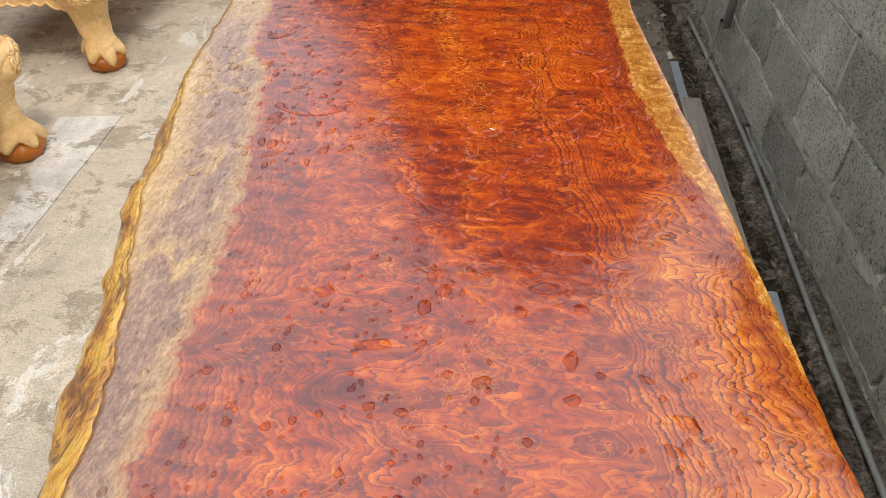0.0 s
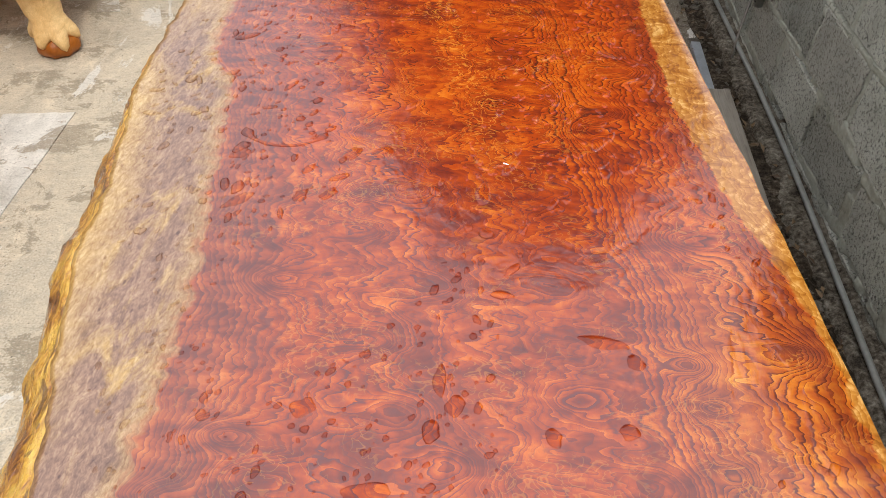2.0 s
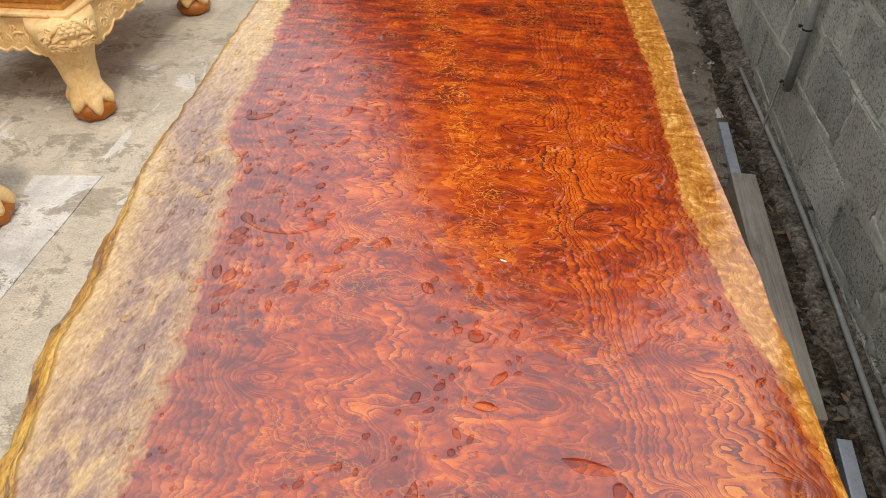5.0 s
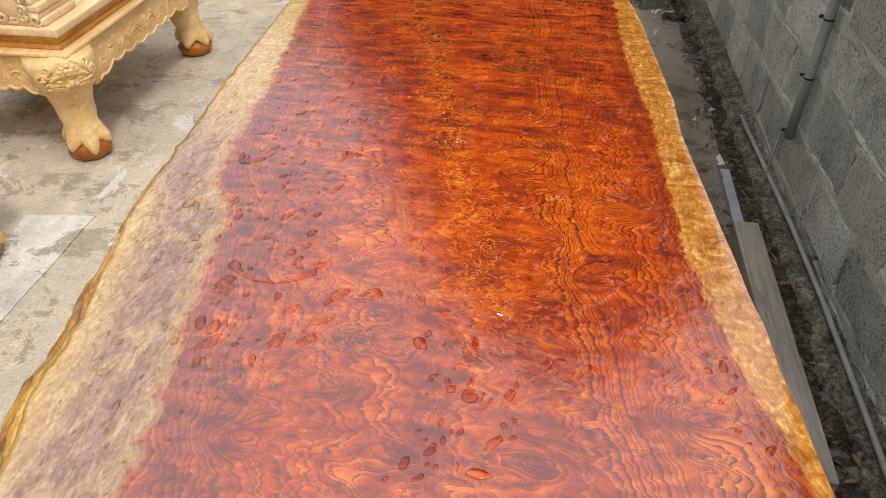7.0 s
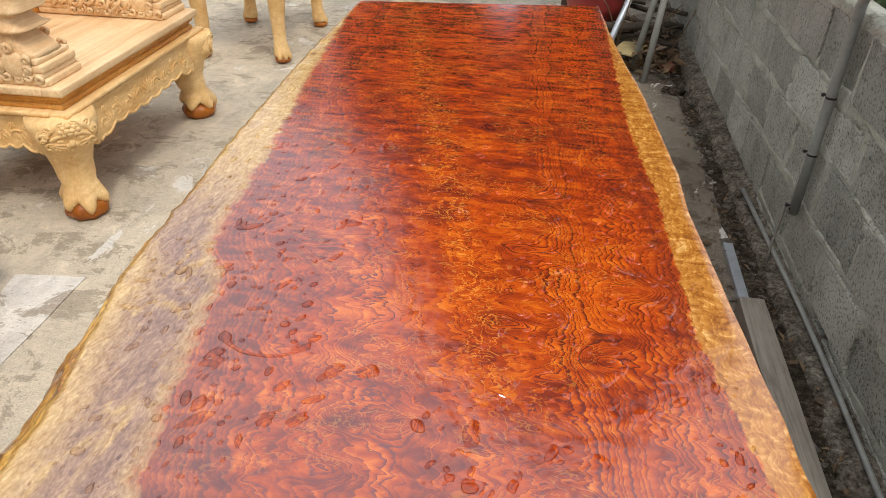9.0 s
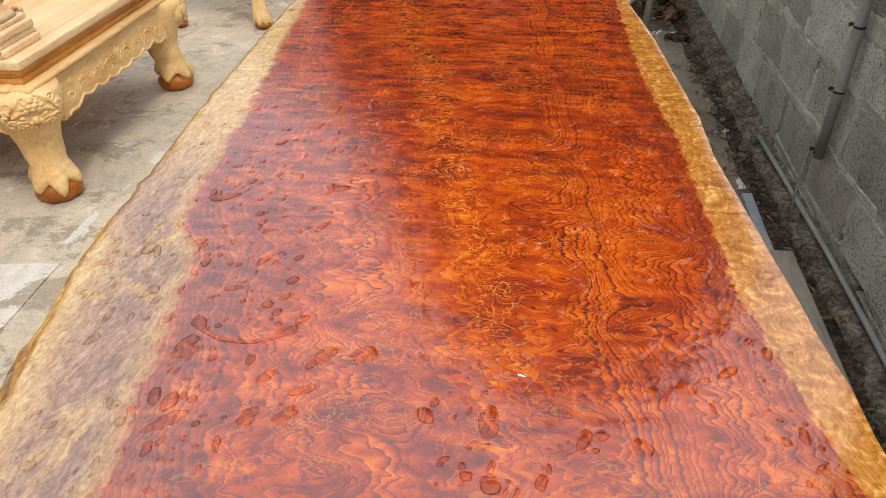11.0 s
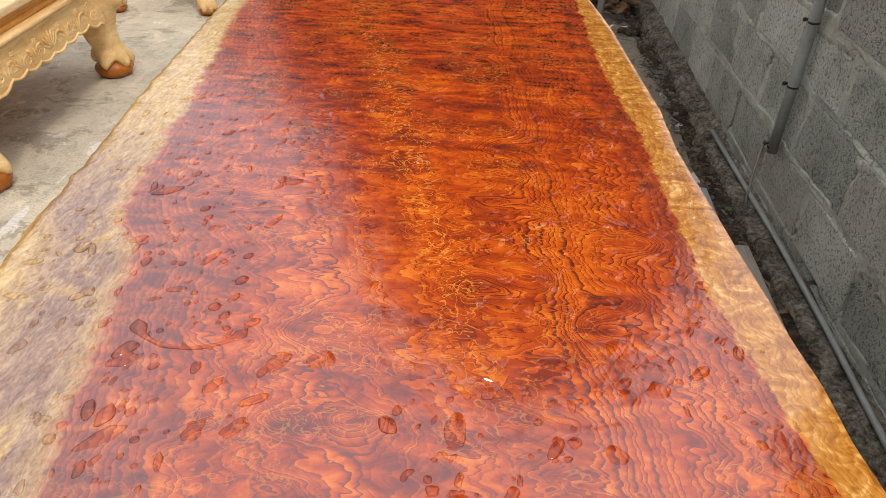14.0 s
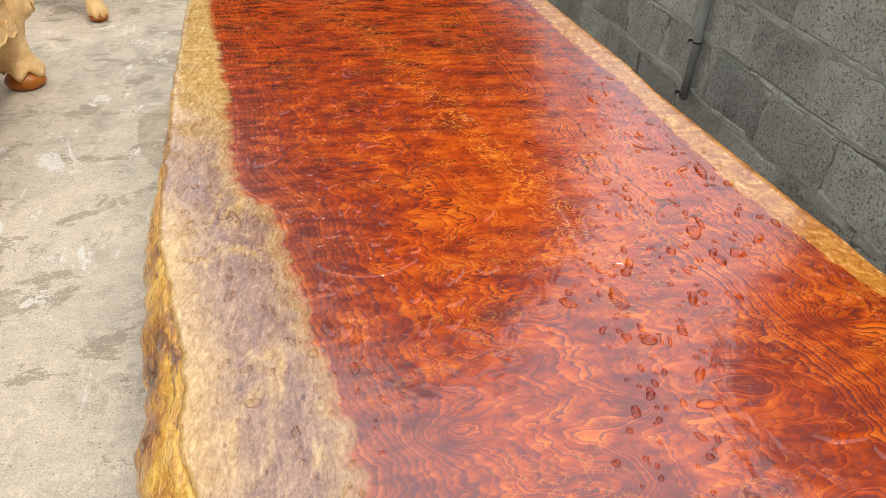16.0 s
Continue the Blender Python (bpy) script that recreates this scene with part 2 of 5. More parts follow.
    heart = s.mix(s.math("MULTIPLY", mauve, 0.46), heart, s.ramp(tone, [(0.30, (0.10, 0.038, 0.036)), (0.5, (0.28, 0.086, 0.048)), (0.7, (0.48, 0.185, 0.08))]))
    col = s.mix(s.step(left, -0.030, -0.006), sap_left, s.mix(0.45, sap_left, heart))
    col = s.mix(s.step(left, s.math("MULTIPLY_ADD", far, -0.018, -0.006), 0.004), col, heart)
    col = s.mix(s.step(right, 0.003, -0.006), col, amber)
    rim = s.math("MULTIPLY", s.step(right, 0.0, 0.008), s.step(right, 0.085, 0.010))
    col = s.mix(s.math("MULTIPLY", rim, 0.42), col, (0.12, 0.014, 0.006))
    fibre = s.noise(s.place((160, 30, 0)), 1.0, 3.0, 0.7)
    wet = s.noise(s.place((11, 8, 0)), 1.0, 3.0, 0.6, 0.5)
    film = s.noise(s.place((34, 24, 0)), 1.0, 3.0, 0.6, 0.6)
    orange_peel = s.bump(s.math("ADD", wet, s.math("MULTIPLY", film, 0.30)), wavy, 0.5)
    return s.done(Base_Color=col, Roughness=s.ramp(fibre, [(0.3, 0.42), (0.7, 0.62)]), IOR=1.4, Specular_IOR_Level=0.06,
                  Coat_Weight=1.0, Coat_Roughness=coat_rough, Coat_IOR=coat_ior, Coat_Normal=orange_peel, Normal=s.bump(fibre, 0.0004, 0.3))


def bark_edge_wood():
    s = Shade("lacquered_bark_edge")
    grain = s.noise(s.place((75, 30, 85)), 1.0, 5.0, 0.70, 1.2)
    lump = s.noise(s.place((11, 7, 11)), 1.0, 3.0, 0.55, 0.8)
    col = s.ramp(s.math("ADD", s.math("MULTIPLY", grain, 0.40), s.math("MULTIPLY", lump, 0.60)), [(0.34, (0.045, 0.012, 0.004)), (0.43, (0.24, 0.078, 0.008)), (0.50, (0.58, 0.27, 0.020)), (0.62, (0.84, 0.53, 0.085))])
    crease = s.step(s.noise(s.place((30, 9, 34)), 1.0, 4.0, 0.65, 1.2), 0.57, 0.66)
    col = s.mix(s.math("MULTIPLY", crease, 0.75), col, (0.07, 0.020, 0.008))
    knobs = s.noise(s.place((38, 22, 38)), 1.0, 3.0, 0.6, 0.6)
    return s.done(Base_Color=col, Roughness=0.45, Coat_Weight=1.0, Coat_Roughness=0.06, Coat_IOR=1.6, Coat_Normal=s.bump(s.math("ADD", knobs, lump), 0.018, 0.8), Normal=s.bump(s.math("ADD", grain, knobs), 0.010, 0.8))


def concrete(name, dark=(0.27, 0.252, 0.21), light=(0.63, 0.548, 0.412), stained=0.70, relief=0.010):
    s = Shade(name)
    a = s.noise(s.place((1.1, 1.1, 1.1)), 1.0, 6.0, 0.62, 0.3)
    b = s.noise(s.place((6.5, 4.5, 5)), 1.0, 6.0, 0.68, 0.8)
    c = s.noise(s.place((160, 160, 160)), 1.0, 3.0, 0.6)
    v = s.math("ADD", s.math("MULTIPLY", a, 0.55), s.math("MULTIPLY", b, 0.45))
    col = s.ramp(v, [(0.32, dark), (0.47, tuple((p + 2 * q) / 3 for p, q in zip(dark, light))), (0.62, light), (0.8, tuple(min(1, q * 1.15) for q in light))])
    blot = s.step(s.noise(s.place((3.4, 4.6, 4)), 1.0, 8.0, 0.74, 0.5), 0.55, 0.566)
    col = s.mix(s.math("MULTIPLY", blot, stained), col, tuple(q * k for q, k in zip(dark, (1.0, 0.88, 0.74))))
    pale = s.step(s.noise(s.place((3.6, 2.1, 3)), 1.0, 7.0, 0.72, 0.7), 0.590, 0.606)
    col = s.mix(s.math("MULTIPLY", pale, 0.8), col, (0.72, 0.70, 0.64))
    streak = s.noise(s.place((16, 44, 20)), 1.0, 5.0, 0.72, 0.6)
    col = s.mix(s.math("MULTIPLY", s.step(streak, 0.52, 0.66), 0.32), col, dark)
    col = s.mix(s.math("MULTIPLY", s.step(streak, 0.46, 0.34), 0.30), col, tuple(min(1.0, q * 1.2) for q in light))
    mottle = s.noise(s.place((11, 8, 10)), 1.0, 8.0, 0.78, 0.4)
    worn = s.noise(s.place((1.6, 1.3, 1.5)), 1.0, 3.0, 0.6, 0.3)
    col = s.mix(s.math("MULTIPLY", s.math("MULTIPLY", s.step(mottle, 0.50, 0.55), s.step(worn, 0.44, 0.56)), 0.42), col, tuple(q * k for q, k in zip(dark, (1.05, 0.98, 0.86))))
    col = s.mix(s.math("MULTIPLY", s.math("MULTIPLY", s.step(mottle, 0.47, 0.42), s.step(worn, 0.50, 0.40)), 0.50), col, tuple(min(1.0, q * 1.25) for q in light))
    specks = s.step(s.cells(s.place((1, 1, 1)), 30.0), 0.10, 0.06)
    col = s.mix(s.math("MULTIPLY", specks, 0.7), col, (0.06, 0.052, 0.045))
    col = s.mix(s.math("MULTIPLY", s.step(c, 0.50, 0.68), 0.34), col, (0.12, 0.108, 0.088))
    col = s.mix(s.math("MULTIPLY", s.step(c, 0.46, 0.34), 0.30), col, (0.80, 0.76, 0.66))
    return s.done(Base_Color=col, Roughness=s.ramp(b, [(0.3, 0.95), (0.7, 0.7)]), Specular_IOR_Level=0.3, Normal=s.bump(s.math("ADD", b, s.math("MULTIPLY", c, 0.25)), relief, 0.5))


def block_concrete():
    s = Shade("no_fines_concrete_block")
    grit = s.noise(s.place((95, 95, 95)), 1.0, 4.0, 0.80, 0.3)
    pits = s.cells(s.place((1, 1, 1)), 175.0)
    cloud = s.noise(s.place((5, 5, 5)), 1.0, 5.0, 0.65, 0.4)
    base = s.ramp(cloud, [(0.3, (0.41, 0.408, 0.340)), (0.5, (0.59, 0.588, 0.495)), (0.7, (0.72, 0.718, 0.62))])
    col = s.mix(s.math("MULTIPLY", s.step(grit, 0.50, 0.37), 0.76), base, (0.045, 0.044, 0.036))
    col = s.mix(s.math("MULTIPLY", s.step(grit, 0.54, 0.66), 0.6), col, (0.60, 0.59, 0.57))
    shade = s.ramp(s.chance(), [(0.0, 0.62), (0.25, 0.82), (0.6, 0.98), (1.0, 1.14)])
    col = s.mix(1.0, col, shade, "MULTIPLY")
    warm = s.mix(s.math("MULTIPLY", s.step(s.chance(), 0.80, 0.95), 0.35), col, (0.19, 0.155, 0.125))
    return s.done(Base_Color=warm, Roughness=0.95, Specular_IOR_Level=0.2, Normal=s.bump(s.math("SUBTRACT", grit, s.math("MULTIPLY", pits, 0.8)), 0.012, 1.0))


def mortar():
    s = Shade("smeared_cement_mortar")
    a = s.noise(s.place((7, 7, 7)), 1.0, 5.0, 0.65, 0.5)
    b = s.noise(s.place((60, 60, 60)), 1.0, 4.0, 0.65)
    col = s.ramp(s.math("ADD", s.math("MULTIPLY", a, 0.6), s.math("MULTIPLY", b, 0.4)), [(0.32, (0.215, 0.212, 0.168)), (0.5, (0.345, 0.345, 0.282)), (0.7, (0.48, 0.48, 0.40))])
    crack = s.noise(s.place((5.5, 5.5, 9.0)), 1.0, 4.0, 0.6, 0.6)
    crack = s.step(s.math("ABSOLUTE", s.math("SUBTRACT", crack, 0.5)), 0.010, 0.003)
    col = s.mix(s.math("MULTIPLY", crack, 0.5), col, (0.035, 0.032, 0.026))
    return s.done(Base_Color=col, Roughness=0.92, Specular_IOR_Level=0.25, Normal=s.bump(s.math("ADD", b, s.math("MULTIPLY", a, 0.6)), 0.006, 0.7))


def carved_wood(name, low, high, gloss=0.55, run=5.0, across=26.0):
    s = Shade(name)
    g = s.noise(s.coords("Object", (across, run, across)), 1.0, 4.0, 0.6, 0.8)
    k = s.noise(s.coords("Object", (3.5, 2.0, 3.5)), 1.0, 4.0, 0.6, 0.6)
    f = s.noise(s.coords("Object", (220, 40, 120)), 1.0, 2.0, 0.6)
    v = s.math("ADD", s.math("MULTIPLY", g, 0.5), s.math("MULTIPLY", k, 0.5))
    mid = tuple((p + q) / 2 for p, q in zip(low, high))
    col = s.ramp(v, [(0.34, low), (0.50, mid), (0.66, high)])
    vein = s.noise(s.coords("Object", (across * 3.4, run * 0.9, across * 1.2)), 1.0, 3.0, 0.6, 1.2)
    col = s.mix(s.math("MULTIPLY", s.step(vein, 0.55, 0.70), 0.34), col, tuple(q * k for q, k in zip(low, (0.80, 0.66, 0.5))))
    col = s.mix(s.math("MULTIPLY", s.step(f, 0.6, 0.4), 0.18), col, tuple(q * 0.6 for q in low))
    return s.done(Base_Color=col, Roughness=gloss, Specular_IOR_Level=0.35, Normal=s.bump(f, 0.0006, 0.4))


def plain(name, colour, rough=0.5, metal=0.0, spread=0.25, scale=14.0, relief=0.001):
    s = Shade(name)
    a = s.noise(s.place((1, 1, 1)), scale, 5.0, 0.65, 0.4)
    b = s.noise(s.place((1, 1, 1)), scale * 9, 3.0, 0.6)
    v = s.math("ADD", s.math("MULTIPLY", a, 0.65), s.math("MULTIPLY", b, 0.35))
    col = s.ramp(v, [(0.3, tuple(q * (1 - spread) for q in colour)), (0.7, tuple(min(1.0, q * (1 + spread)) for q in colour))])
    return s.done(Base_Color=col, Roughness=s.ramp(b, [(0.3, min(1, rough * 1.15)), (0.7, rough * 0.85)]), Metallic=metal, Normal=s.bump(b, relief, 0.5))


def soil(name, tones):
    s = Shade(name)
    a = s.noise(s.place((9, 9, 9)), 1.0, 6.0, 0.7, 0.5)
    b = s.noise(s.place((60, 60, 60)), 1.0, 5.0, 0.75)
    col = s.ramp(s.math("ADD", s.math("MULTIPLY", a, 0.42), s.math("MULTIPLY", b, 0.58)), tones)
    return s.done(Base_Color=col, Roughness=0.95, Specular_IOR_Level=0.2, Normal=s.bump(b, 0.012, 0.9))


def weathered_timber():
    s = Shade("weathered_grey_timber")
    g = s.noise(s.coords("Object", (60, 3, 60)), 1.0, 5.0, 0.7, 0.5)
    k = s.noise(s.coords("Object", (6, 4, 6)), 1.0, 4.0, 0.6)
    col = s.ramp(s.math("ADD", s.math("MULTIPLY", g, 0.6), s.math("MULTIPLY", k, 0.4)), [(0.30, (0.10, 0.085, 0.066)), (0.48, (0.245, 0.218, 0.178)), (0.70, (0.40, 0.37, 0.31))])
    return s.done(Base_Color=col, Roughness=0.85, Specular_IOR_Level=0.25, Normal=s.bump(g, 0.003, 0.7))


def leaf(name, low, high):
    s = Shade(name)
    island = s.node("ShaderNodeNewGeometry").outputs["Random Per Island"]
    col = s.ramp(island, [(0.0, low), (0.6, tuple((p + q) / 2 for p, q in zip(low, high))), (1.0, high)])
    vein = s.noise(s.place((40, 40, 40)), 1.0, 2.0)
    col = s.mix(s.math("MULTIPLY", vein, 0.3), col, low)
    return s.done(Base_Color=col, Roughness=0.5, Specular_IOR_Level=0.4)


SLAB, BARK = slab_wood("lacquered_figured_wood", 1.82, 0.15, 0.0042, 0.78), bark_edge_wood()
# opaque copy of the slab wood with less painted glare, standing for water
BEAD = slab_wood("wood_toned_water_bead", 1.50, 0.03, 0.0005, 0.42)
FLOOR = concrete("worn_concrete_floor")
PATCH = concrete("pale_cement_patch", (0.33, 0.315, 0.28), (0.74, 0.715, 0.65), 0.9)
KERB = soil("dirty_crumbling_mortar", [(0.39, (0.026, 0.020, 0.014)), (0.48, (0.105, 0.087, 0.064)), (0.56, (0.21, 0.184, 0.142)), (0.68, (0.44, 0.40, 0.33))])
BLOCK, MORTAR = block_concrete(), mortar()
WOOD = carved_wood("pale_carved_wood", (0.66, 0.385, 0.135), (0.92, 0.67, 0.33))
BOARD = carved_wood("pale_planed_boards", (0.62, 0.37, 0.165), (0.90, 0.69, 0.41), 0.55, 1.6, 34.0)
STAINED = carved_wood("orange_stained_wood", (0.46, 0.17, 0.022), (0.78, 0.40, 0.09), 0.4)
DEEP_STAIN = carved_wood("deep_orange_stained_wood", (0.24, 0.060, 0.006), (0.52, 0.175, 0.020), 0.35)
PIPE = plain("grey_plastic_pipe", (0.245, 0.25, 0.225), 0.45, 0.0, 0.25, 9.0)
GALV = plain("galvanised_steel", (0.46, 0.50, 0.54), 0.42, 0.6, 0.18, 20.0)
BLACK = plain("black_iron_clamp", (0.02, 0.019, 0.018), 0.5, 0.5)
WIRE = plain("dull_steel_wire", (0.22, 0.20, 0.17), 0.6, 0.5)
SOIL = soil("damp_soil_and_rubble", [(0.42, (0.017, 0.012, 0.007)), (0.52, (0.060, 0.045, 0.030)), (0.60, (0.140, 0.112, 0.081)), (0.70, (0.42, 0.38, 0.31))])
TIMBER = weathered_timber()
LEAF = leaf("green_leaves", (0.012, 0.026, 0.007), (0.065, 0.11, 0.022))
TRUNK = plain("tree_bark", (0.065, 0.050, 0.036), 0.9, 0.0, 0.4, 12.0, 0.01)
DRY = leaf("dry_leaf_litter", (0.06, 0.035, 0.018), (0.26, 0.17, 0.085))
RED = plain("faded_red_plastic", (0.34, 0.045, 0.04), 0.5)
BRICK = plain("broken_red_brick", (0.30, 0.095, 0.06), 0.9, 0.0, 0.3, 30.0, 0.004)
OCHRE = plain("yellowed_board", (0.42, 0.33, 0.16), 0.75, 0.0, 0.3, 10.0)


# ---- mesh tools ----
def finish(name, bm, material, parent=None, label="", smooth=True):
    """Links a bmesh as one mesh object."""
    bmesh.ops.recalc_face_normals(bm, faces=bm.faces[:])
    data = bpy.data.meshes.new(name)
    bm.to_mesh(data)
    bm.free()
    data.materials.append(material)
    if smooth:
        data.shade_smooth()
    ob = new(name, data)
    if parent is not None:
        ob.parent = parent
    if label:
        ob["label"] = label
    return ob


def part(name, bm, material, parent, label="", smooth=True):
    return finish(name, bm, material, parent, label, smooth)


def root(name, m, label, category, group=""):
    ob = new(name)
    ob.matrix_world = m
    return tagged(ob, label, category, group)


def loft(bm, rings, closed=True, caps=True):
    """Joins rings of equal length by quads."""
    loops = [[bm.verts.new(p) for p in ring] for ring in rings]
    n = len(loops[0])
    for a, b in zip(loops, loops[1:]):
        for i in range(n if closed else n - 1):
            j = (i + 1) % n
            bm.faces.new((a[i], a[j], b[j], b[i]))
    if caps and closed:
        bm.faces.new(loops[0][::-1])
        bm.faces.new(loops[-1])


def ring(cx, cy, z, rx, ry, n=20, power=2.0, turn=0.0):
    """A level superellipse."""
    out = []
    for i in range(n):
        a = 2 * math.pi * i / n
        c, s = math.cos(a), math.sin(a)
        px, py = rx * abs(c) ** (2 / power) * (1 if c >= 0 else -1), ry * abs(s) ** (2 / power) * (1 if s >= 0 else -1)
        ct, st = math.cos(turn), math.sin(turn)
        out.append((cx + px * ct - py * st, cy + px * st + py * ct, z))
    return out


def tube(bm, points, radius, n=8, taper=None):
    """A round bar along points; taper gives each point its own radius."""
    pts = [Vector(p) for p in points]
    up = Vector((0.13, 0.21, 0.97))
    rings = []
    for i, p in enumerate(pts):
        d = (pts[min(i + 1, len(pts) - 1)] - pts[max(i - 1, 0)]).normalized()
        side = d.cross(up)
        if side.length < 1e-4:
            side = d.cross(Vector((1, 0, 0)))
        side.normalize()
        over = side.cross(d)
        r = radius if taper is None else taper[i]
        rings.append([p + r * (math.cos(2 * math.pi * k / n) * side + math.sin(2 * math.pi * k / n) * over) for k in range(n)])
    loft(bm, rings)


def blob(bm, centre, radii, u=12, v=8, rough=0.0, seed=0.0, turn=None):
    """An ellipsoid, roughened if asked for."""
    m = Matrix.Translation(centre) @ (turn or Matrix()) @ Matrix.Diagonal((*radii, 1))
    made = bmesh.ops.create_uvsphere(bm, u_segments=u, v_segments=v, radius=1.0)["verts"]
    for w in made:
        k = 1.0 + rough * noise.noise(w.co * 1.7 + Vector((seed, seed * 0.7, 0.3)))
        w.co = m @ (w.co * k)


def box(bm, low, high, bevel=0.0, segments=2, turn=None):
    """A bevelled box between two corners."""
    c = [(a + b) / 2 for a, b in zip(low, high)]
    d = [b - a for a, b in zip(low, high)]
    made = bmesh.ops.create_cube(bm, size=1.0, matrix=Matrix.Translation(c) @ (turn or Matrix()) @ Matrix.Diagonal((*d, 1)))["verts"]
    if bevel:
        edges = {e for w in made for e in w.link_edges}
        bmesh.ops.bevel(bm, geom=list(edges), offset=bevel, segments=segments, affect="EDGES", profile=0.6)


def along(table, t):
    """Piecewise linear value of a table of (position, value)."""
    if t <= table[0][0]:
        (a, p), (b, q) = table[0], table[1]
    elif t >= table[-1][0]:
        (a, p), (b, q) = table[-2], table[-1]
    else:
        for (a, p), (b, q) in zip(table, table[1:]):
            if t <= b:
                break
    return p + (q - p) * (t - a) / (b - a)


def spiral(centre, r0, r1, turns, a0=0.0, n=18):
    """A scroll in the local y-z plane."""
    out = []
    for i in range(n):
        f = i / (n - 1)
        r, a = r0 + (r1 - r0) * f, a0 + turns * 2 * math.pi * f
        out.append((centre[0], centre[1] + r * math.cos(a), centre[2] + r * math.sin(a)))
    return out


def wall_x(y):
    """The face of the block wall."""
    return 1.01 - 0.05 * (y - 3.3)


# ---- ground ----
bm = bmesh.new()
xs = [-300, -60, -20, -8] + [-4 + 0.25 * i for i in range(33)] + [8, 20, 60, 300]
ys = [-300, -60, -20, -8] + [-2 + 0.25 * i for i in range(41)] + [12, 20, 60, 300]
grid = [[bm.verts.new((x, y, 0.004 * noise.noise((x * 0.9, y * 0.9, 0)) if abs(x) < 7 and abs(y) < 12 else 0.0)) for x in xs] for y in ys]
for a, b in zip(grid, grid[1:]):
    for i in range(len(xs) - 1):
        bm.faces.new((a[i], a[i + 1], b[i + 1], b[i]))
ground = tagged(finish("ground", bm, FLOOR), "worn grey concrete yard floor with damp stains", "floor", "", "structure")


def flat_patch(name, corners, z, label, material):
    b = bmesh.new()
    n = 14
    rim = []
    for (ax, ay), (bx, by) in zip(corners, corners[1:] + corners[:1]):
        for i in range(n):
            f = i / n
            w = 0.006 * noise.noise((ax * 9 + f * 8, ay * 9, z))
            rim.append((ax + (bx - ax) * f + w, ay + (by - ay) * f + w))
    loft(b, [[(x, y, -0.01) for x, y in rim], [(x, y, z) for x, y in rim]])
    return tagged(finish(name, b, material, smooth=False), label, "floor patch", "", "structure")


flat_patch("floor_patch", [(-2.0, 2.92), (-1.722, 2.96), (-1.68, 2.10), (-1.80, 2.08), (-1.84, 2.25)], 0.006, "pale rectangular cement patch in the yard floor", PATCH)

DAMP = concrete("damp_concrete", (0.27, 0.22, 0.16), (0.50, 0.425, 0.315), 0.4)
flat_patch("floor_patch", [(-1.35, 4.32), (-1.45, 4.14), (-1.41, 3.86), (-1.33, 3.70), (-1.26, 3.62), (-0.95, 3.62), (-0.95, 4.34)], 0.003, "dark damp patch of concrete under the slab's edge", DAMP)
flat_patch("floor_patch", [(-2.06, 3.87), (-1.96, 3.89), (-1.90, 3.78), (-2.01, 3.76)], 0.004, "small pale square cement patch in the yard floor", PATCH)

# ---- block wall ----
COURSES = [0.075, 0.30, 0.535, 0.75, 1.0]
WALL_NEAR, WALL_FAR, WALL_TOP = -1.5, 8.7, 1.025
TURN = math.atan2(-0.05, 1.0)


def joint_start(i):
    return 3.32 if i % 2 == 0 else 3.12


def on_wall(y, z, out):
    """A point on the wall, out metres in front of its face."""
    return (wall_x(y) - out, y, z)


bm = bmesh.new()
step_y = 0.05
ny, nz = int((WALL_FAR - WALL_NEAR) / step_y), 24
sheet = []
for i in range(ny + 1):
    y = WALL_NEAR + i * step_y
    col = []
    for j in range(nz + 1):
        z = -0.05 + (WALL_TOP + 0.05) * j / nz
        out = -0.011 + 0.004 * noise.noise((y * 9, z * 9, 1))
        if j == nz:
            out = 0.004 + 0.006 * noise.noise((y * 5, z * 9, 4))
        col.append(bm.verts.new(on_wall(y, z + (0.012 * noise.noise((y * 3, 0, 9)) if j == nz else 0), out)))
    col.append(bm.verts.new(on_wall(y, WALL_TOP + 0.008 * noise.noise((y * 3, 5, 9)), -0.088)))
    col.append(bm.verts.new(on_wall(y, -0.05, -0.088)))
    sheet.append(col)
for a, b in zip(sheet, sheet[1:]):
    for j in range(len(a)):
        k = (j + 1) % len(a)
        bm.faces.new((a[j], a[k], b[k], b[j]))
bm.faces.new(sheet[0][::-1])
bm.faces.new(sheet[-1])
wall = tagged(finish("wall_east", bm, MORTAR), "rough grey concrete block wall with smeared mortar joints", "wall", "", "structure")

# unseen plain walls added behind and beside to hold back sky light
RENDER_COAT = concrete("added_wall_render", (0.16, 0.15, 0.13), (0.34, 0.32, 0.28), 0.4)
for name, low, high in (("added_wall_south", (-5.2, -3.4, -0.05), (1.20, -3.2, 3.6)), ("added_wall_west", (-5.2, -3.19, -0.05), (-5.0, 12.0, 3.2))):
    bm = bmesh.new()
    box(bm, low, high, 0.01, 1)
    tagged(finish(name, bm, RENDER_COAT, smooth=False), "plain cement-grey wall added out of view to hold back sky light", "wall", "", "structure")

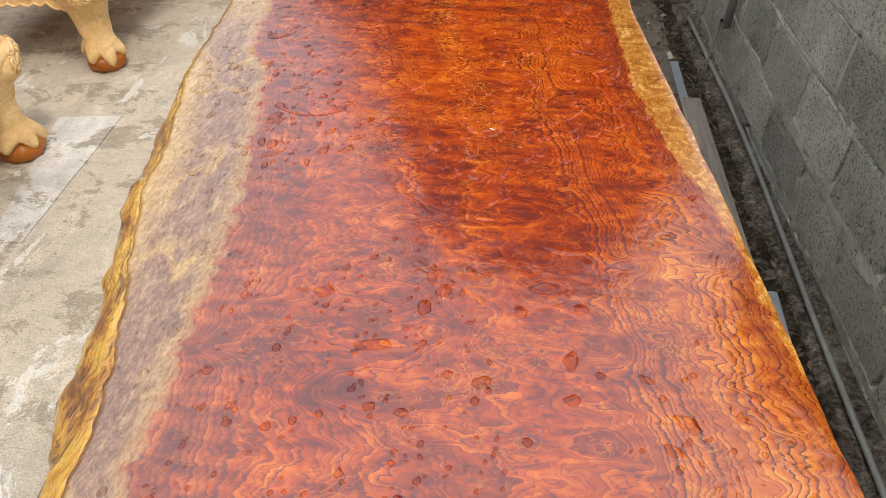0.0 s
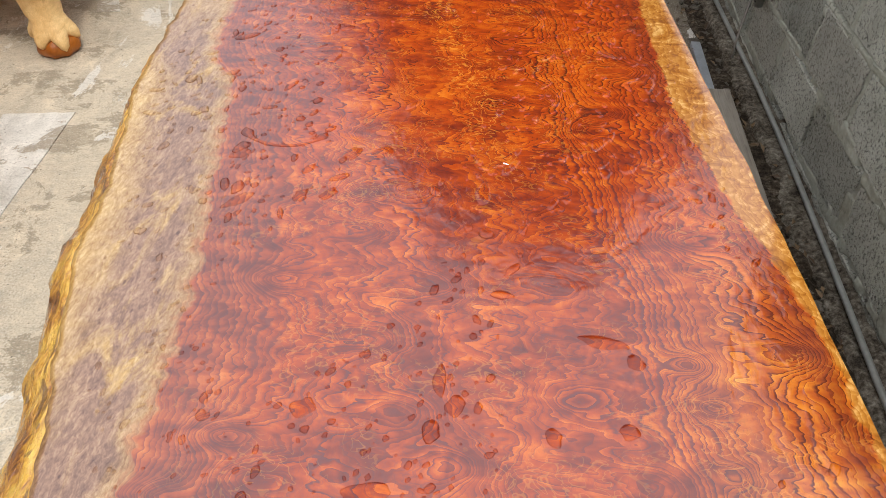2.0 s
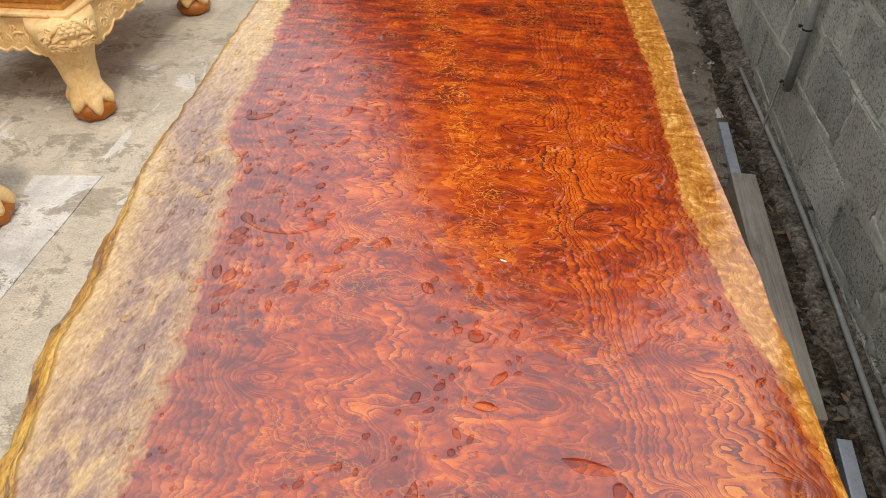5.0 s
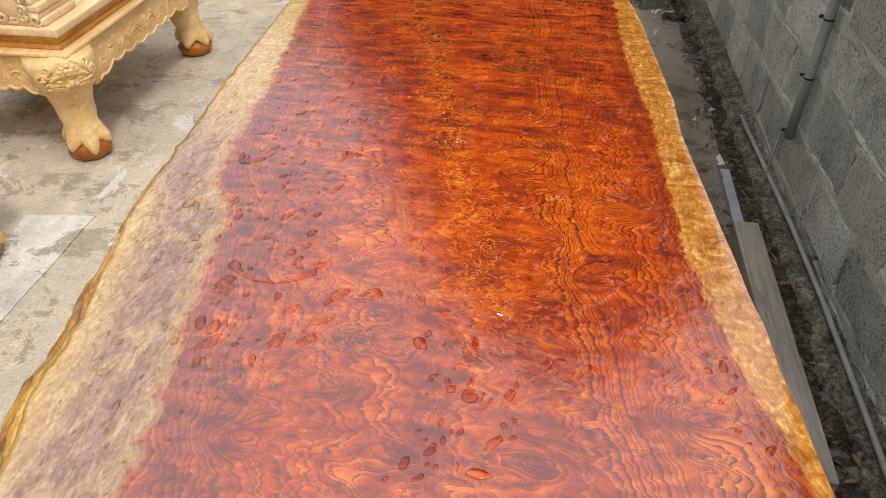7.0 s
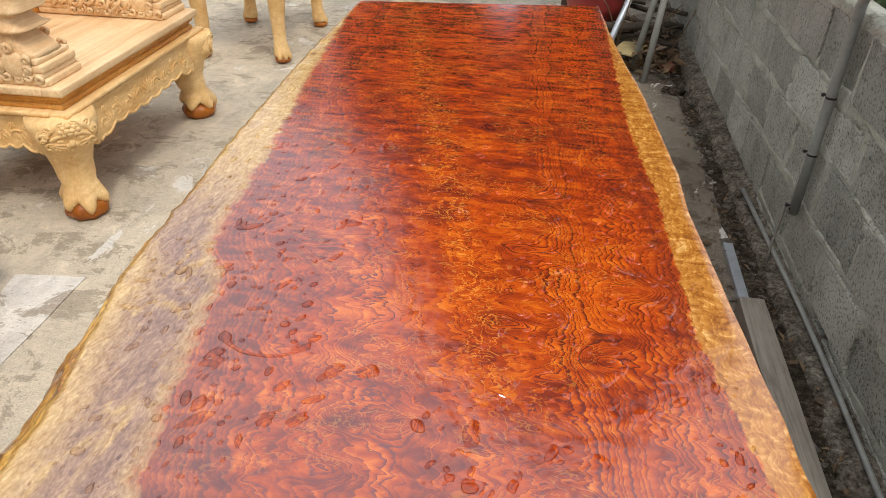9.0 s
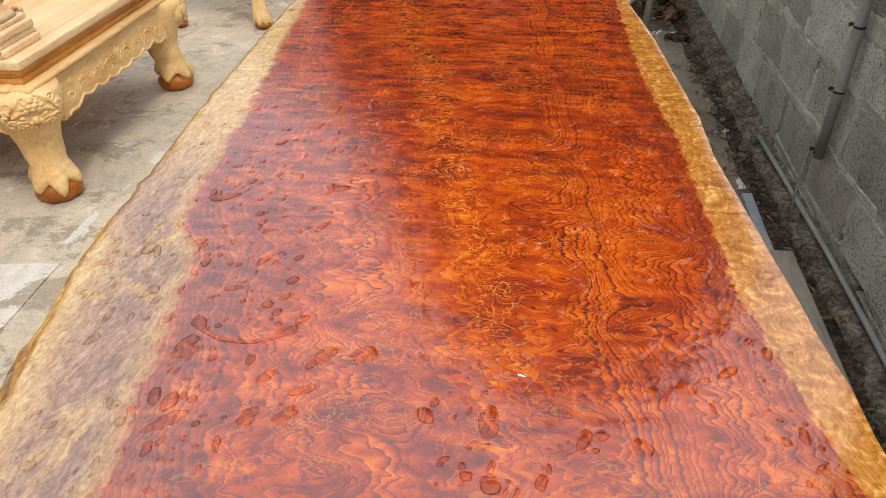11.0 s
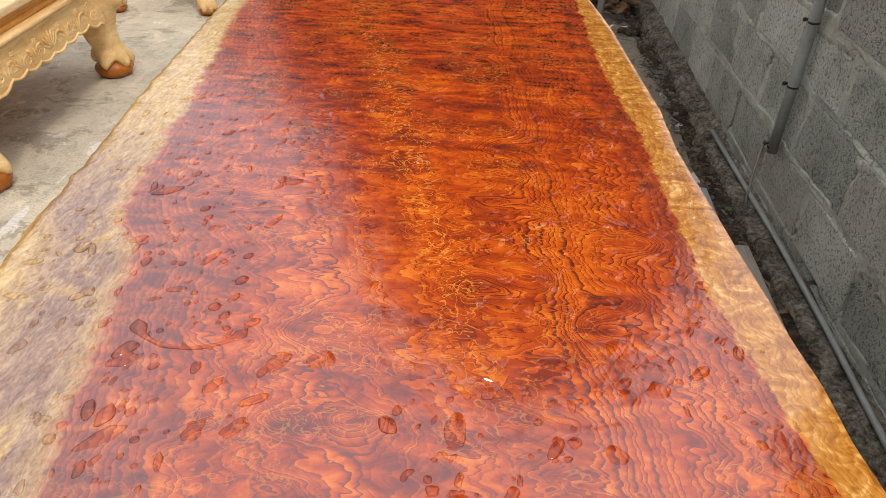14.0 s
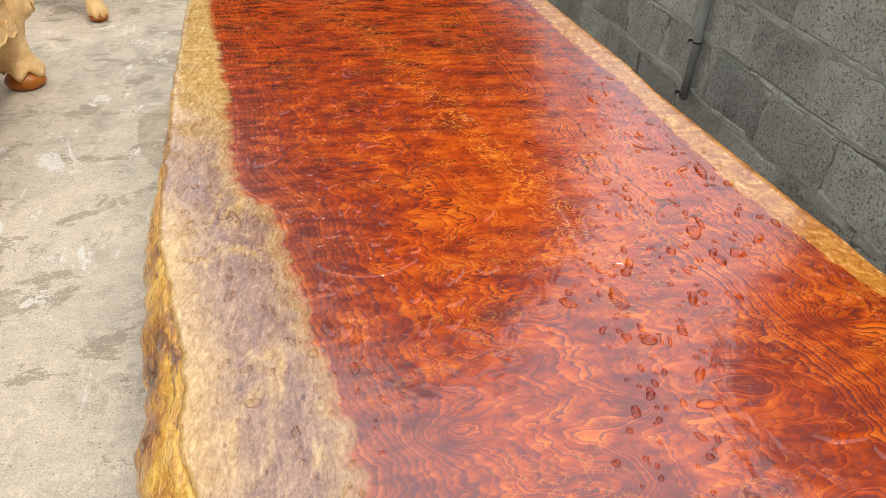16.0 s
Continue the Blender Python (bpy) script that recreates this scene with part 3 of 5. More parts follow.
# ---- footing, soil and rubble along the wall ----
bm = bmesh.new()
rows_ = []
for i in range(641):
    y = -1.0 + i * 0.014
    lump = noise.noise((y * 2.1, 0, 0))
    w = 0.092 + 0.018 * lump + 0.016 * noise.noise((y * 9, 3, 0)) + 0.008 * noise.noise((y * 31, 3, 0))
    h = 0.040 + 0.012 * noise.noise((y * 3.3, 1, 0)) + 0.03 * max(0.0, min(1.0, (y - 3.8) / 1.5))
    crack = 0.012 * max(0.0, noise.noise((y * 14, 8, 0)) - 0.15)
    rows_.append([bm.verts.new(on_wall(y, z - crack + 0.015 * noise.noise((y * 13, z * 20, o * 30)) + 0.006 * noise.noise((y * 37, z * 9, o * 60)), o + 0.010 * noise.noise((y * 17, z * 25, 3)) + 0.005 * noise.noise((y * 60, z * 60, 3)))) for o, z in ((w + 0.015, -0.02), (w + 0.010, h * 0.3), (w + 0.003, h * 0.7), (w * 0.92, h * 0.95), (w * 0.78, h), (w * 0.64, h * 1.0), (w * 0.5, h * 1.05), (w * 0.36, h * 1.08), (w * 0.22, h * 1.15), (0.008, h * 1.3), (-0.03, h * 1.4))])
for a, b in zip(rows_, rows_[1:]):
    for j in range(len(a) - 1):
        bm.faces.new((a[j], a[j + 1], b[j + 1], b[j]))
tagged(finish("wall_footing", bm, KERB), "dirty lumpy mortar footing along the wall", "footing", "", "structure")

bm = bmesh.new()
grid = []
for i in range(281):
    y = -0.6 + i * 0.025
    rowv = []
    for j in range(15):
        o = 0.06 + (0.25 + 0.05 * noise.noise((y * 2.2, 4, 0)) - 0.11 * max(0.0, min(1.0, (y - 2.9) / 0.8))) * j / 14
        edge = min(1.0, (14 - j) / 5.0)
        h = (0.016 + 0.020 * noise.noise((o * 14, y * 7, 0)) + 0.012 * noise.noise((o * 45, y * 45, 5))) * edge - 0.008 * (1 - edge)
        rowv.append(bm.verts.new(on_wall(y, max(h, -0.012), o)))
    grid.append(rowv)
for a, b in zip(grid, grid[1:]):
    for j in range(14):
        bm.faces.new((a[j], a[j + 1], b[j + 1], b[j]))
tagged(finish("soil_strip", bm, SOIL), "damp dark soil and rubble on the ground beside the wall", "soil", "", "stuff")

bm = bmesh.new()
rows_ = []
for i in range(221):
    y = -0.6 + i * 0.045
    w = 0.86 + 0.10 * noise.noise((y * 1.3, 0, 4)) + 0.05 * noise.noise((y * 5.0, 0, 4))
    rows_.append([bm.verts.new(on_wall(y, z, o)) for o, z in ((0.08, 0.004), (0.25, 0.006), (w * 0.8, 0.005), (w, -0.003))])
for a, b in zip(rows_, rows_[1:]):
    for j in range(3):
        bm.faces.new((a[j], a[j + 1], b[j + 1], b[j]))
tagged(finish("silt", bm, concrete("brown_silt_on_concrete", (0.070, 0.052, 0.034), (0.225, 0.190, 0.140), 0.8)), "brown silt washed over the concrete beside the wall", "silt", "", "stuff")

# ---- the slab ----
LEFT = [(0.0, -0.50), (0.6, -0.55), (0.875, -0.58), (1.0, -0.594), (1.14, -0.625), (1.217, -0.658), (1.353, -0.70), (1.40, -0.724), (1.547, -0.77), (1.63, -0.802), (1.70, -0.817), (1.767, -0.816), (1.845, -0.833), (1.93, -0.857), (2.05, -0.887), (2.18, -0.922), (2.31, -0.942), (2.44, -0.951), (2.59, -0.965), (2.76, -0.984), (2.965, -1.006), (3.28, -1.03), (3.65, -1.058), (3.95, -1.075), (4.31, -1.085), (4.75, -1.11)]
RIGHT = [(0.0, 0.74), (0.6, 0.69), (1.03, 0.645), (1.13, 0.631), (1.35, 0.608), (1.51, 0.586), (1.65, 0.57), (1.84, 0.546), (2.03, 0.522), (2.3, 0.485), (2.6, 0.445), (2.8, 0.418), (3.02, 0.408), (3.28, 0.377), (3.6, 0.338), (3.72, 0.322), (4.04, 0.264), (4.45, 0.205), (4.95, 0.145)]
HEART_LEFT = [(0.0, -0.40), (0.89, -0.481), (1.15, -0.502), (1.46, -0.53), (1.66, -0.562), (1.84, -0.60), (2.06, -0.65), (2.25, -0.69), (2.36, -0.77), (2.5, -0.80), (2.86, -0.842), (3.21, -0.888), (3.54, -0.947), (4.13, -1.025), (4.74, -1.098)]
HEART_RIGHT = [(0.0, 0.80), (1.1, 0.68), (1.23, 0.622), (1.37, 0.586), (1.46, 0.575), (1.63, 0.553), (1.79, 0.503), (1.9, 0.466), (2.05, 0.43), (2.28, 0.381), (2.49, 0.364), (2.71, 0.345), (2.88, 0.337), (3.0, 0.315), (3.24, 0.28), (3.59, 0.247), (4.04, 0.217), (4.9, 0.155)]
TOP, THICK, NEAR_END = 0.67, 0.15, 0.10


def far_end(x):
    return 4.72 + 0.17 * (x + 1.1) + 0.012 * noise.noise((x * 4, 0, 3))


def left_edge(y):
    return along(LEFT, y) + 0.006 * noise.noise((y * 17, 0, 0)) + 0.004 * noise.noise((y * 41, 2, 0))


def right_edge(y):
    return along(RIGHT, y) + 0.004 * noise.noise((y * 9, 5, 0))


# eyes in the figure: place, half width, half length
FAR_EYES = [(-0.042, 2.886, 0.050, 0.022), (-0.006, 2.767, 0.062, 0.034), (-0.002, 2.635, 0.042, 0.026), (-0.023, 2.519, 0.052, 0.028), (0.081, 2.486, 0.026, 0.018), (-0.079, 3.173, 0.062, 0.025), (-0.270, 2.634, 0.042, 0.020), (-0.291, 2.080, 0.052, 0.026), (-0.194, 1.895, 0.046, 0.022), (-0.282, 1.880, 0.050, 0.026), (0.281, 2.404, 0.060, 0.030), (-0.560, 2.440, 0.080, 0.040), (0.227, 2.219, 0.036, 0.028), (-0.038, 2.219, 0.066, 0.036), (0.057, 2.270, 0.045, 0.030), (0.181, 2.138, 0.042, 0.028), (-0.149, 2.390, 0.036, 0.026), (-0.36, 3.35, 0.060, 0.030), (-0.12, 3.42, 0.070, 0.030), (-0.55, 2.95, 0.060, 0.030)]
NEAR_EYES = [(-0.199, 1.503, 0.052, 0.030), (-0.180, 1.120, 0.105, 0.046), (-0.132, 1.368, 0.056, 0.030), (-0.334, 1.234, 0.066, 0.032), (0.375, 1.319, 0.024, 0.018), (0.347, 1.429, 0.028, 0.018), (0.333, 1.511, 0.032, 0.020), (0.065, 1.264, 0.056, 0.032), (0.505, 1.551, 0.050, 0.034), (-0.399, 1.300, 0.048, 0.024), (0.253, 1.284, 0.056, 0.032), (-0.454, 1.197, 0.046, 0.022), (-0.040, 1.290, 0.048, 0.028), (0.143, 1.419, 0.050, 0.030), (0.258, 1.078, 0.050, 0.028), (-0.049, 1.056, 0.050, 0.026), (-0.268, 1.763, 0.045, 0.022), (-0.40, 1.62, 0.055, 0.028), (0.10, 1.66, 0.050, 0.030), (0.36, 1.80, 0.050, 0.028), (-0.10, 1.64, 0.050, 0.028)]
# growth layers per metre over the heartwood's width, from one margin to the other
LAYERS = [(0.0, 105), (0.10, 90), (0.16, 62), (0.34, 52), (0.42, 66), (0.48, 40), (0.62, 34), (0.69, 40), (0.735, 115), (0.80, 115), (0.85, 60), (0.92, 75), (1.0, 85)]


def table(rows, at):
    return np.interp(at, [a for a, _ in rows], [b for _, b in rows])


def wood_figure(data):
    """Writes onto a mesh lying in the slab's top how the wood below it has grown."""
    co = np.empty(len(data.vertices) * 3)
    data.vertices.foreach_get("co", co)
    x, y = co.reshape(-1, 3)[:, 0], co.reshape(-1, 3)[:, 1]
    dl, dr = x - table(HEART_LEFT, y), table(HEART_RIGHT, y) - x
    steps = np.linspace(-0.4, 1.4, 721)
    per_metre = table(LAYERS, steps)
    count = np.concatenate(([0], np.cumsum((per_metre[1:] + per_metre[:-1]) / 2 * np.diff(steps))))
    share = dl / (dl + dr)
    grain = np.interp(share, steps, count) * 0.86
    loose = np.clip((92 - table(LAYERS, share)) / 50, 0, 1)
    knot = np.zeros_like(x)
    for k, (ex, ey, rx, ry) in enumerate(FAR_EYES + NEAR_EYES):
        r2 = ((x - ex) / rx) ** 2 + ((y - ey) / ry) ** 2
        grain += (5.4 + 1.3 * (k % 3)) * np.exp(-0.8 * r2) * (1 if k % 2 else -1)
        knot += (0.5 + 0.5 * (k % 4 == 1)) * np.exp(-1.4 * r2)
    for name, values in (("heart_left", dl), ("heart_right", dr), ("grain", grain), ("loose", loose), ("knot", knot)):
        data.attributes.new(name, "FLOAT", "POINT").data.foreach_set("value", values.astype(np.float32))


ROWS_N, COLS_N = 1000, 120
bm = bmesh.new()
loops = []
for i in range(ROWS_N + 1):
    f = i / ROWS_N
    loop = []
    y_mid = NEAR_END + f * (4.85 - NEAR_END)
    for j in range(COLS_N + 1):
        g = j / COLS_N
        xa = left_edge(y_mid) + g * (right_edge(y_mid) - left_edge(y_mid))
        y = NEAR_END + f * (far_end(xa) - NEAR_END)
        a, b = left_edge(y), right_edge(y)
        x = a + g * (b - a)
        inset = min(x - a, b - x)
        z = TOP - 0.002 * max(0.0, 1 - inset / 0.006) ** 2
        if x - a < 0.12:
            z += 0.004 * noise.noise((x * 14, y * 12, 3)) * (1 - (x - a) / 0.12)
        loop.append((x, y, z))
    (ax, ay, az), (bx, by, bz) = loop[0], loop[-1]
    under = 0.02 + 0.01 * noise.noise((by * 6, 1, 1))
    loop += [(bx - 0.003, by, TOP - 0.03), (bx - under * 0.4, by, TOP - 0.08), (bx - under * 1.8, by, TOP - THICK), (ax + 0.03, ay, TOP - THICK), (ax + 0.012, ay, TOP - 0.08), (ax + 0.004, ay, TOP - 0.03)]
    made = []
    for x, y, z in loop:
        made.append(bm.verts.new((x, y, z)))
    loops.append(made)
for a, b in zip(loops, loops[1:]):
    for j in range(len(a)):
        k = (j + 1) % len(a)
        bm.faces.new((a[j], a[k], b[k], b[j]))
for a, b in zip(loops, loops[1:]):
    bm.edges.get((a[COLS_N], b[COLS_N])).smooth = False
    bm.edges.get((a[COLS_N + 1], b[COLS_N + 1])).smooth = False
bm.faces.new(loops[0][::-1])
bm.faces.new(loops[-1])
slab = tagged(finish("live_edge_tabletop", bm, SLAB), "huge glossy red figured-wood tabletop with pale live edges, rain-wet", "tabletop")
wood_figure(slab.data)

REACH = [(0.0, 0.09), (0.9, 0.088), (1.1, 0.118), (1.3, 0.09), (1.45, 0.075), (1.8, 0.078), (1.93, 0.066), (2.2, 0.042), (2.5, 0.03), (3.0, 0.016), (4.7, 0.012)]
bm = bmesh.new()
rings = []
for i in range(301):
    y = NEAR_END + 0.01 + i * (4.60 - NEAR_END) / 300
    x = left_edge(y)
    swell = 1.0 + 0.20 * noise.noise((y * 3.4, 1, 0)) + 0.12 * noise.noise((y * 7.0, 4, 0))
    reach = max(0.008, along(REACH, y) * swell)
    row = [(x + 0.010, y, TOP - 0.012)]
    for f, dz in ((-0.05, 0.004), (0.16, 0.010), (0.34, 0.020), (0.52, 0.030), (0.70, 0.044), (0.86, 0.060), (0.97, 0.080), (0.98, 0.100), (0.82, 0.122), (0.45, 0.145)):
        rough = reach * 0.10 * noise.noise((y * 11 + f * 3, f * 5, 2.0)) + reach * 0.06 * noise.noise((y * 34 + f * 9, f * 9, 5.0))
        sink = 0.010 * noise.noise((y * 6 - f * 4, f * 4, 8.0)) + 0.004 * noise.noise((y * 25, f * 12, 8.0))
        row.append((x - reach * f + rough, y, TOP - max(0.002, dz + (sink if f > 0.1 else 0.0))))
    rings.append(row + [(x + 0.03, y, TOP - 0.150), (x + 0.03, y, TOP - 0.05)])
loft(bm, rings)
part("bark_edge", bm, BARK, slab, "amber lacquered wavy bark edge")

# trestles that carry the slab
for ty in (0.9, 2.5, 4.1):
    b = bmesh.new()
    box(b, (-0.55, ty - 0.06, 0.40), (0.22, ty + 0.06, 0.5205), 0.006)
    box(b, (-0.50, ty - 0.05, -0.002), (-0.38, ty + 0.05, 0.40), 0.005)
    box(b, (0.05, ty - 0.05, -0.002), (0.17, ty + 0.05, 0.40), 0.005)
    tagged(finish("trestle", b, TIMBER, smooth=False), "rough timber trestle carrying the wood slab", "trestle", "trestles under the slab")


# ---- carved furniture ----
def claw_leg(parent, cx, cy, sx, sy, height, bulk=1.0):
    """A cabriole leg with a claw foot; sx, sy point out of the corner."""
    b = bmesh.new()
    face = math.atan2(sy, sx)
    toes = [(face, 1.0), (face + 0.95, 0.72), (face - 0.95, 0.72), (face + 2.2, 0.6), (face - 2.2, 0.6)]

    def toe(a):
        return max(k * math.exp(-(math.atan2(math.sin(a - c), math.cos(a - c)) / 0.36) ** 2) for c, k in toes)

    rings = []
    for f in (0.0, 0.12, 0.30, 0.52, 0.76, 1.0):
        pts = []
        for i in range(40):
            a = 2 * math.pi * i / 40
            t = toe(a)
            z0 = 0.098 - 0.066 * t
            z = z0 + (0.165 - z0) * f
            flare = 1 - f
            r = (0.070 + 0.007 * math.sin(math.pi * min(1.0, f + 0.25)) + t * (0.064 * math.sin(math.pi * (0.18 + 0.62 * flare)) * flare ** 0.6)) * bulk
            if f == 0.0:
                r *= 0.90
            pts.append((cx + r * math.cos(a), cy + r * math.sin(a), z))
        rings.append(pts)
    for z, r, d in ((0.19, 0.071, -0.006), (0.25, 0.075, -0.012), (0.31, 0.088, -0.012), (0.37, 0.106, -0.004), (0.42, 0.121, 0.004), (0.47, 0.127, 0.006), (0.50, 0.122, 0.002)):
        zz = 0.19 + (z - 0.19) * (height - 0.19) / 0.31
        rings.append(ring(cx + sx * d * bulk, cy + sy * d * bulk, zz, r * bulk, r * bulk, 40, 2.7))
    loft(b, rings)
    leg = part("leg", b, WOOD, parent)
    b = bmesh.new()
    blob(b, (cx + sx * 0.008, cy + sy * 0.008, 0.040), (0.092 * bulk, 0.092 * bulk, 0.058), 28, 12)
    for w in b.verts:
        a = math.atan2(w.co.y - cy, w.co.x - cx)
        k = 1 + 0.055 * math.cos(9 * a)
        w.co.x, w.co.y = cx + (w.co.x - cx) * k, cy + (w.co.y - cy) * k
        w.co.z = max(w.co.z, -0.001)
    part("claw_ball", b, DEEP_STAIN, leg, "orange-stained carved ball under the claw")
    b = bmesh.new()
    turn = Matrix.Rotation(math.atan2(sy, sx), 4, "Z")
    def at(u, v, z):
        return tuple(Matrix.Translation((cx, cy, 0)) @ turn @ Vector((u, v, z)))
    blob(b, at(0.062, 0, height - 0.072), (0.072, 0.120, 0.084), 32, 18, 0.05, 3.0, turn)

    def leg_face(v, z):
        """Depth of the leg's own corner at v across and z below the top."""
        z = max(z, 0.0)
        r = bulk * along([(0, 0.122), (0.028, 0.127), (0.075, 0.121), (0.122, 0.106), (0.178, 0.088), (0.234, 0.075), (0.29, 0.071)], z)
        d = bulk * along([(0, 0.002), (0.028, 0.006), (0.075, 0.004), (0.122, -0.004), (0.178, -0.012), (0.234, -0.012), (0.29, -0.006)], z)
        low, high = 0.0, 0.25
        for _ in range(20):
            u = (low + high) / 2
            if abs((u - v) * 0.7071) ** 2.7 + abs((u + v) * 0.7071) ** 2.7 < r ** 2.7:
                low = u
            else:
                high = u
        return low + d * 1.414

    def skin(v, z):
        """Depth of the mask's face at v across and z below the top."""
        f = 1 - (v / 0.128) ** 2 - ((z - 0.072) / 0.092) ** 2
        return max(0.062 + 0.072 * math.sqrt(max(0.0, f)), leg_face(v, z))

    def stroke(points, thick, ends=0.45):
        n = len(points)
        tube(b, [at(skin(v, z) - 0.001, v, height - z) for v, z in points], 0, 6, [1.35 * thick * (ends + (1 - ends) * math.sin(math.pi * (k + 0.5) / n)) for k in range(n)])

    def curl_at(v, z, r0, a0, sense, turns=1.4, thick=0.0042):
        stroke([(v + r0 * (1 - k / 15) * math.cos(a0 + sense * turns * 6.283 * k / 13), z + r0 * (1 - k / 15) * math.sin(a0 + sense * turns * 6.283 * k / 13)) for k in range(14)], thick)

    # crown of small curls over the brow
    for q, (v, z) in enumerate(((0.0, 0.012), (-0.020, 0.018), (0.020, 0.018), (-0.010, 0.030), (0.011, 0.031), (-0.031, 0.032), (0.032, 0.032), (0.0, 0.044), (-0.021, 0.045), (0.022, 0.046))):
        blob(b, at(skin(v, z) + 0.001, v, height - z), (0.008, 0.013, 0.010), 10, 6, 0, 0, turn)
    for q in range(5):
        z = -0.004 + 0.011 * q
        for v in (-1, 1):
            stroke([(v * (0.016 + 0.013 * q + 0.007 * k), z + 0.0011 * k * k) for k in range(7)], 0.0046)
    for q in range(7):
        blob(b, at(skin(0.014 * (q - 3), -0.004) - 0.002, 0.014 * (q - 3), height - 0.004 - 0.0012 * (q - 3) ** 2), (0.012, 0.008, 0.007), 8, 6, 0, 0, turn)
    for v in (-1, 1):
        # brow, eye, cheek, mouth corner and mane lines
        stroke([(v * (0.012 + 0.011 * k), 0.060 - 0.010 * math.sin(k * 0.75)) for k in range(7)], 0.0075)
        blob(b, at(skin(0.040, 0.074) - 0.001, v * 0.040, height - 0.074), (0.008, 0.013, 0.009), 14, 8, 0, 0, turn)
        stroke([(v * (0.024 + 0.010 * k), 0.094 - 0.006 * math.sin(k * 0.6)) for k in range(6)], 0.0055)
        blob(b, at(skin(0.015, 0.095) + 0.002, v * 0.015, height - 0.096), (0.010, 0.013, 0.010), 12, 8, 0, 0, turn)
        curl_at(v * 0.080, 0.096, 0.021, 0.4, v, 1.5, 0.0052)
        curl_at(v * 0.092, 0.058, 0.020, 1.8, -v, 1.5, 0.0052)
        curl_at(v * 0.052, 0.112, 0.014, 2.4, v)
        curl_at(v * 0.074, 0.026, 0.019, 3.0, v, 1.5, 0.0052)
        for q in range(4):
            stroke([(v * (0.060 + 0.009 * q + 0.010 * k / 2), 0.020 + 0.010 * k + 0.004 * q) for k in range(4)], 0.0032)
        for q in range(5):
            v0 = v * (0.008 + 0.014 * q)
            blob(b, at(skin(v0, 0.122 - 0.004 * q), v0, height - 0.122 + 0.004 * q), (0.006, 0.0065, 0.009), 8, 6, 0, 0, turn)
        stroke([(v * 0.016 * k, 0.112 - 0.0012 * k * k) for k in range(6)], 0.0052)
        # pendant below the mask
        pts = []
        for k in range(12):
            r, a = 0.016 * (1 - k / 14), 0.4 + k * 0.55
            vv, zz = 0.026 + r * math.cos(a), 0.205 - r * math.sin(a)
            pts.append(at(leg_face(vv, zz) - 0.001, v * vv, height - zz))
        tube(b, pts, 0.0042, 6)
        tube(b, [at(leg_face(0.012 - 0.0018 * k, 0.165 + 0.011 * k) - 0.001, v * (0.012 - 0.0018 * k), height - 0.165 - 0.011 * k) for k in range(7)], 0, 6, [0.003, 0.005, 0.006, 0.006, 0.005, 0.004, 0.002])
    blob(b, at(skin(0, 0.090) + 0.004, 0, height - 0.088), (0.012, 0.015, 0.016), 12, 8, 0, 0, turn)
    part("corner_mask", b, WOOD, leg, "carved lion mask at the corner")
    return leg


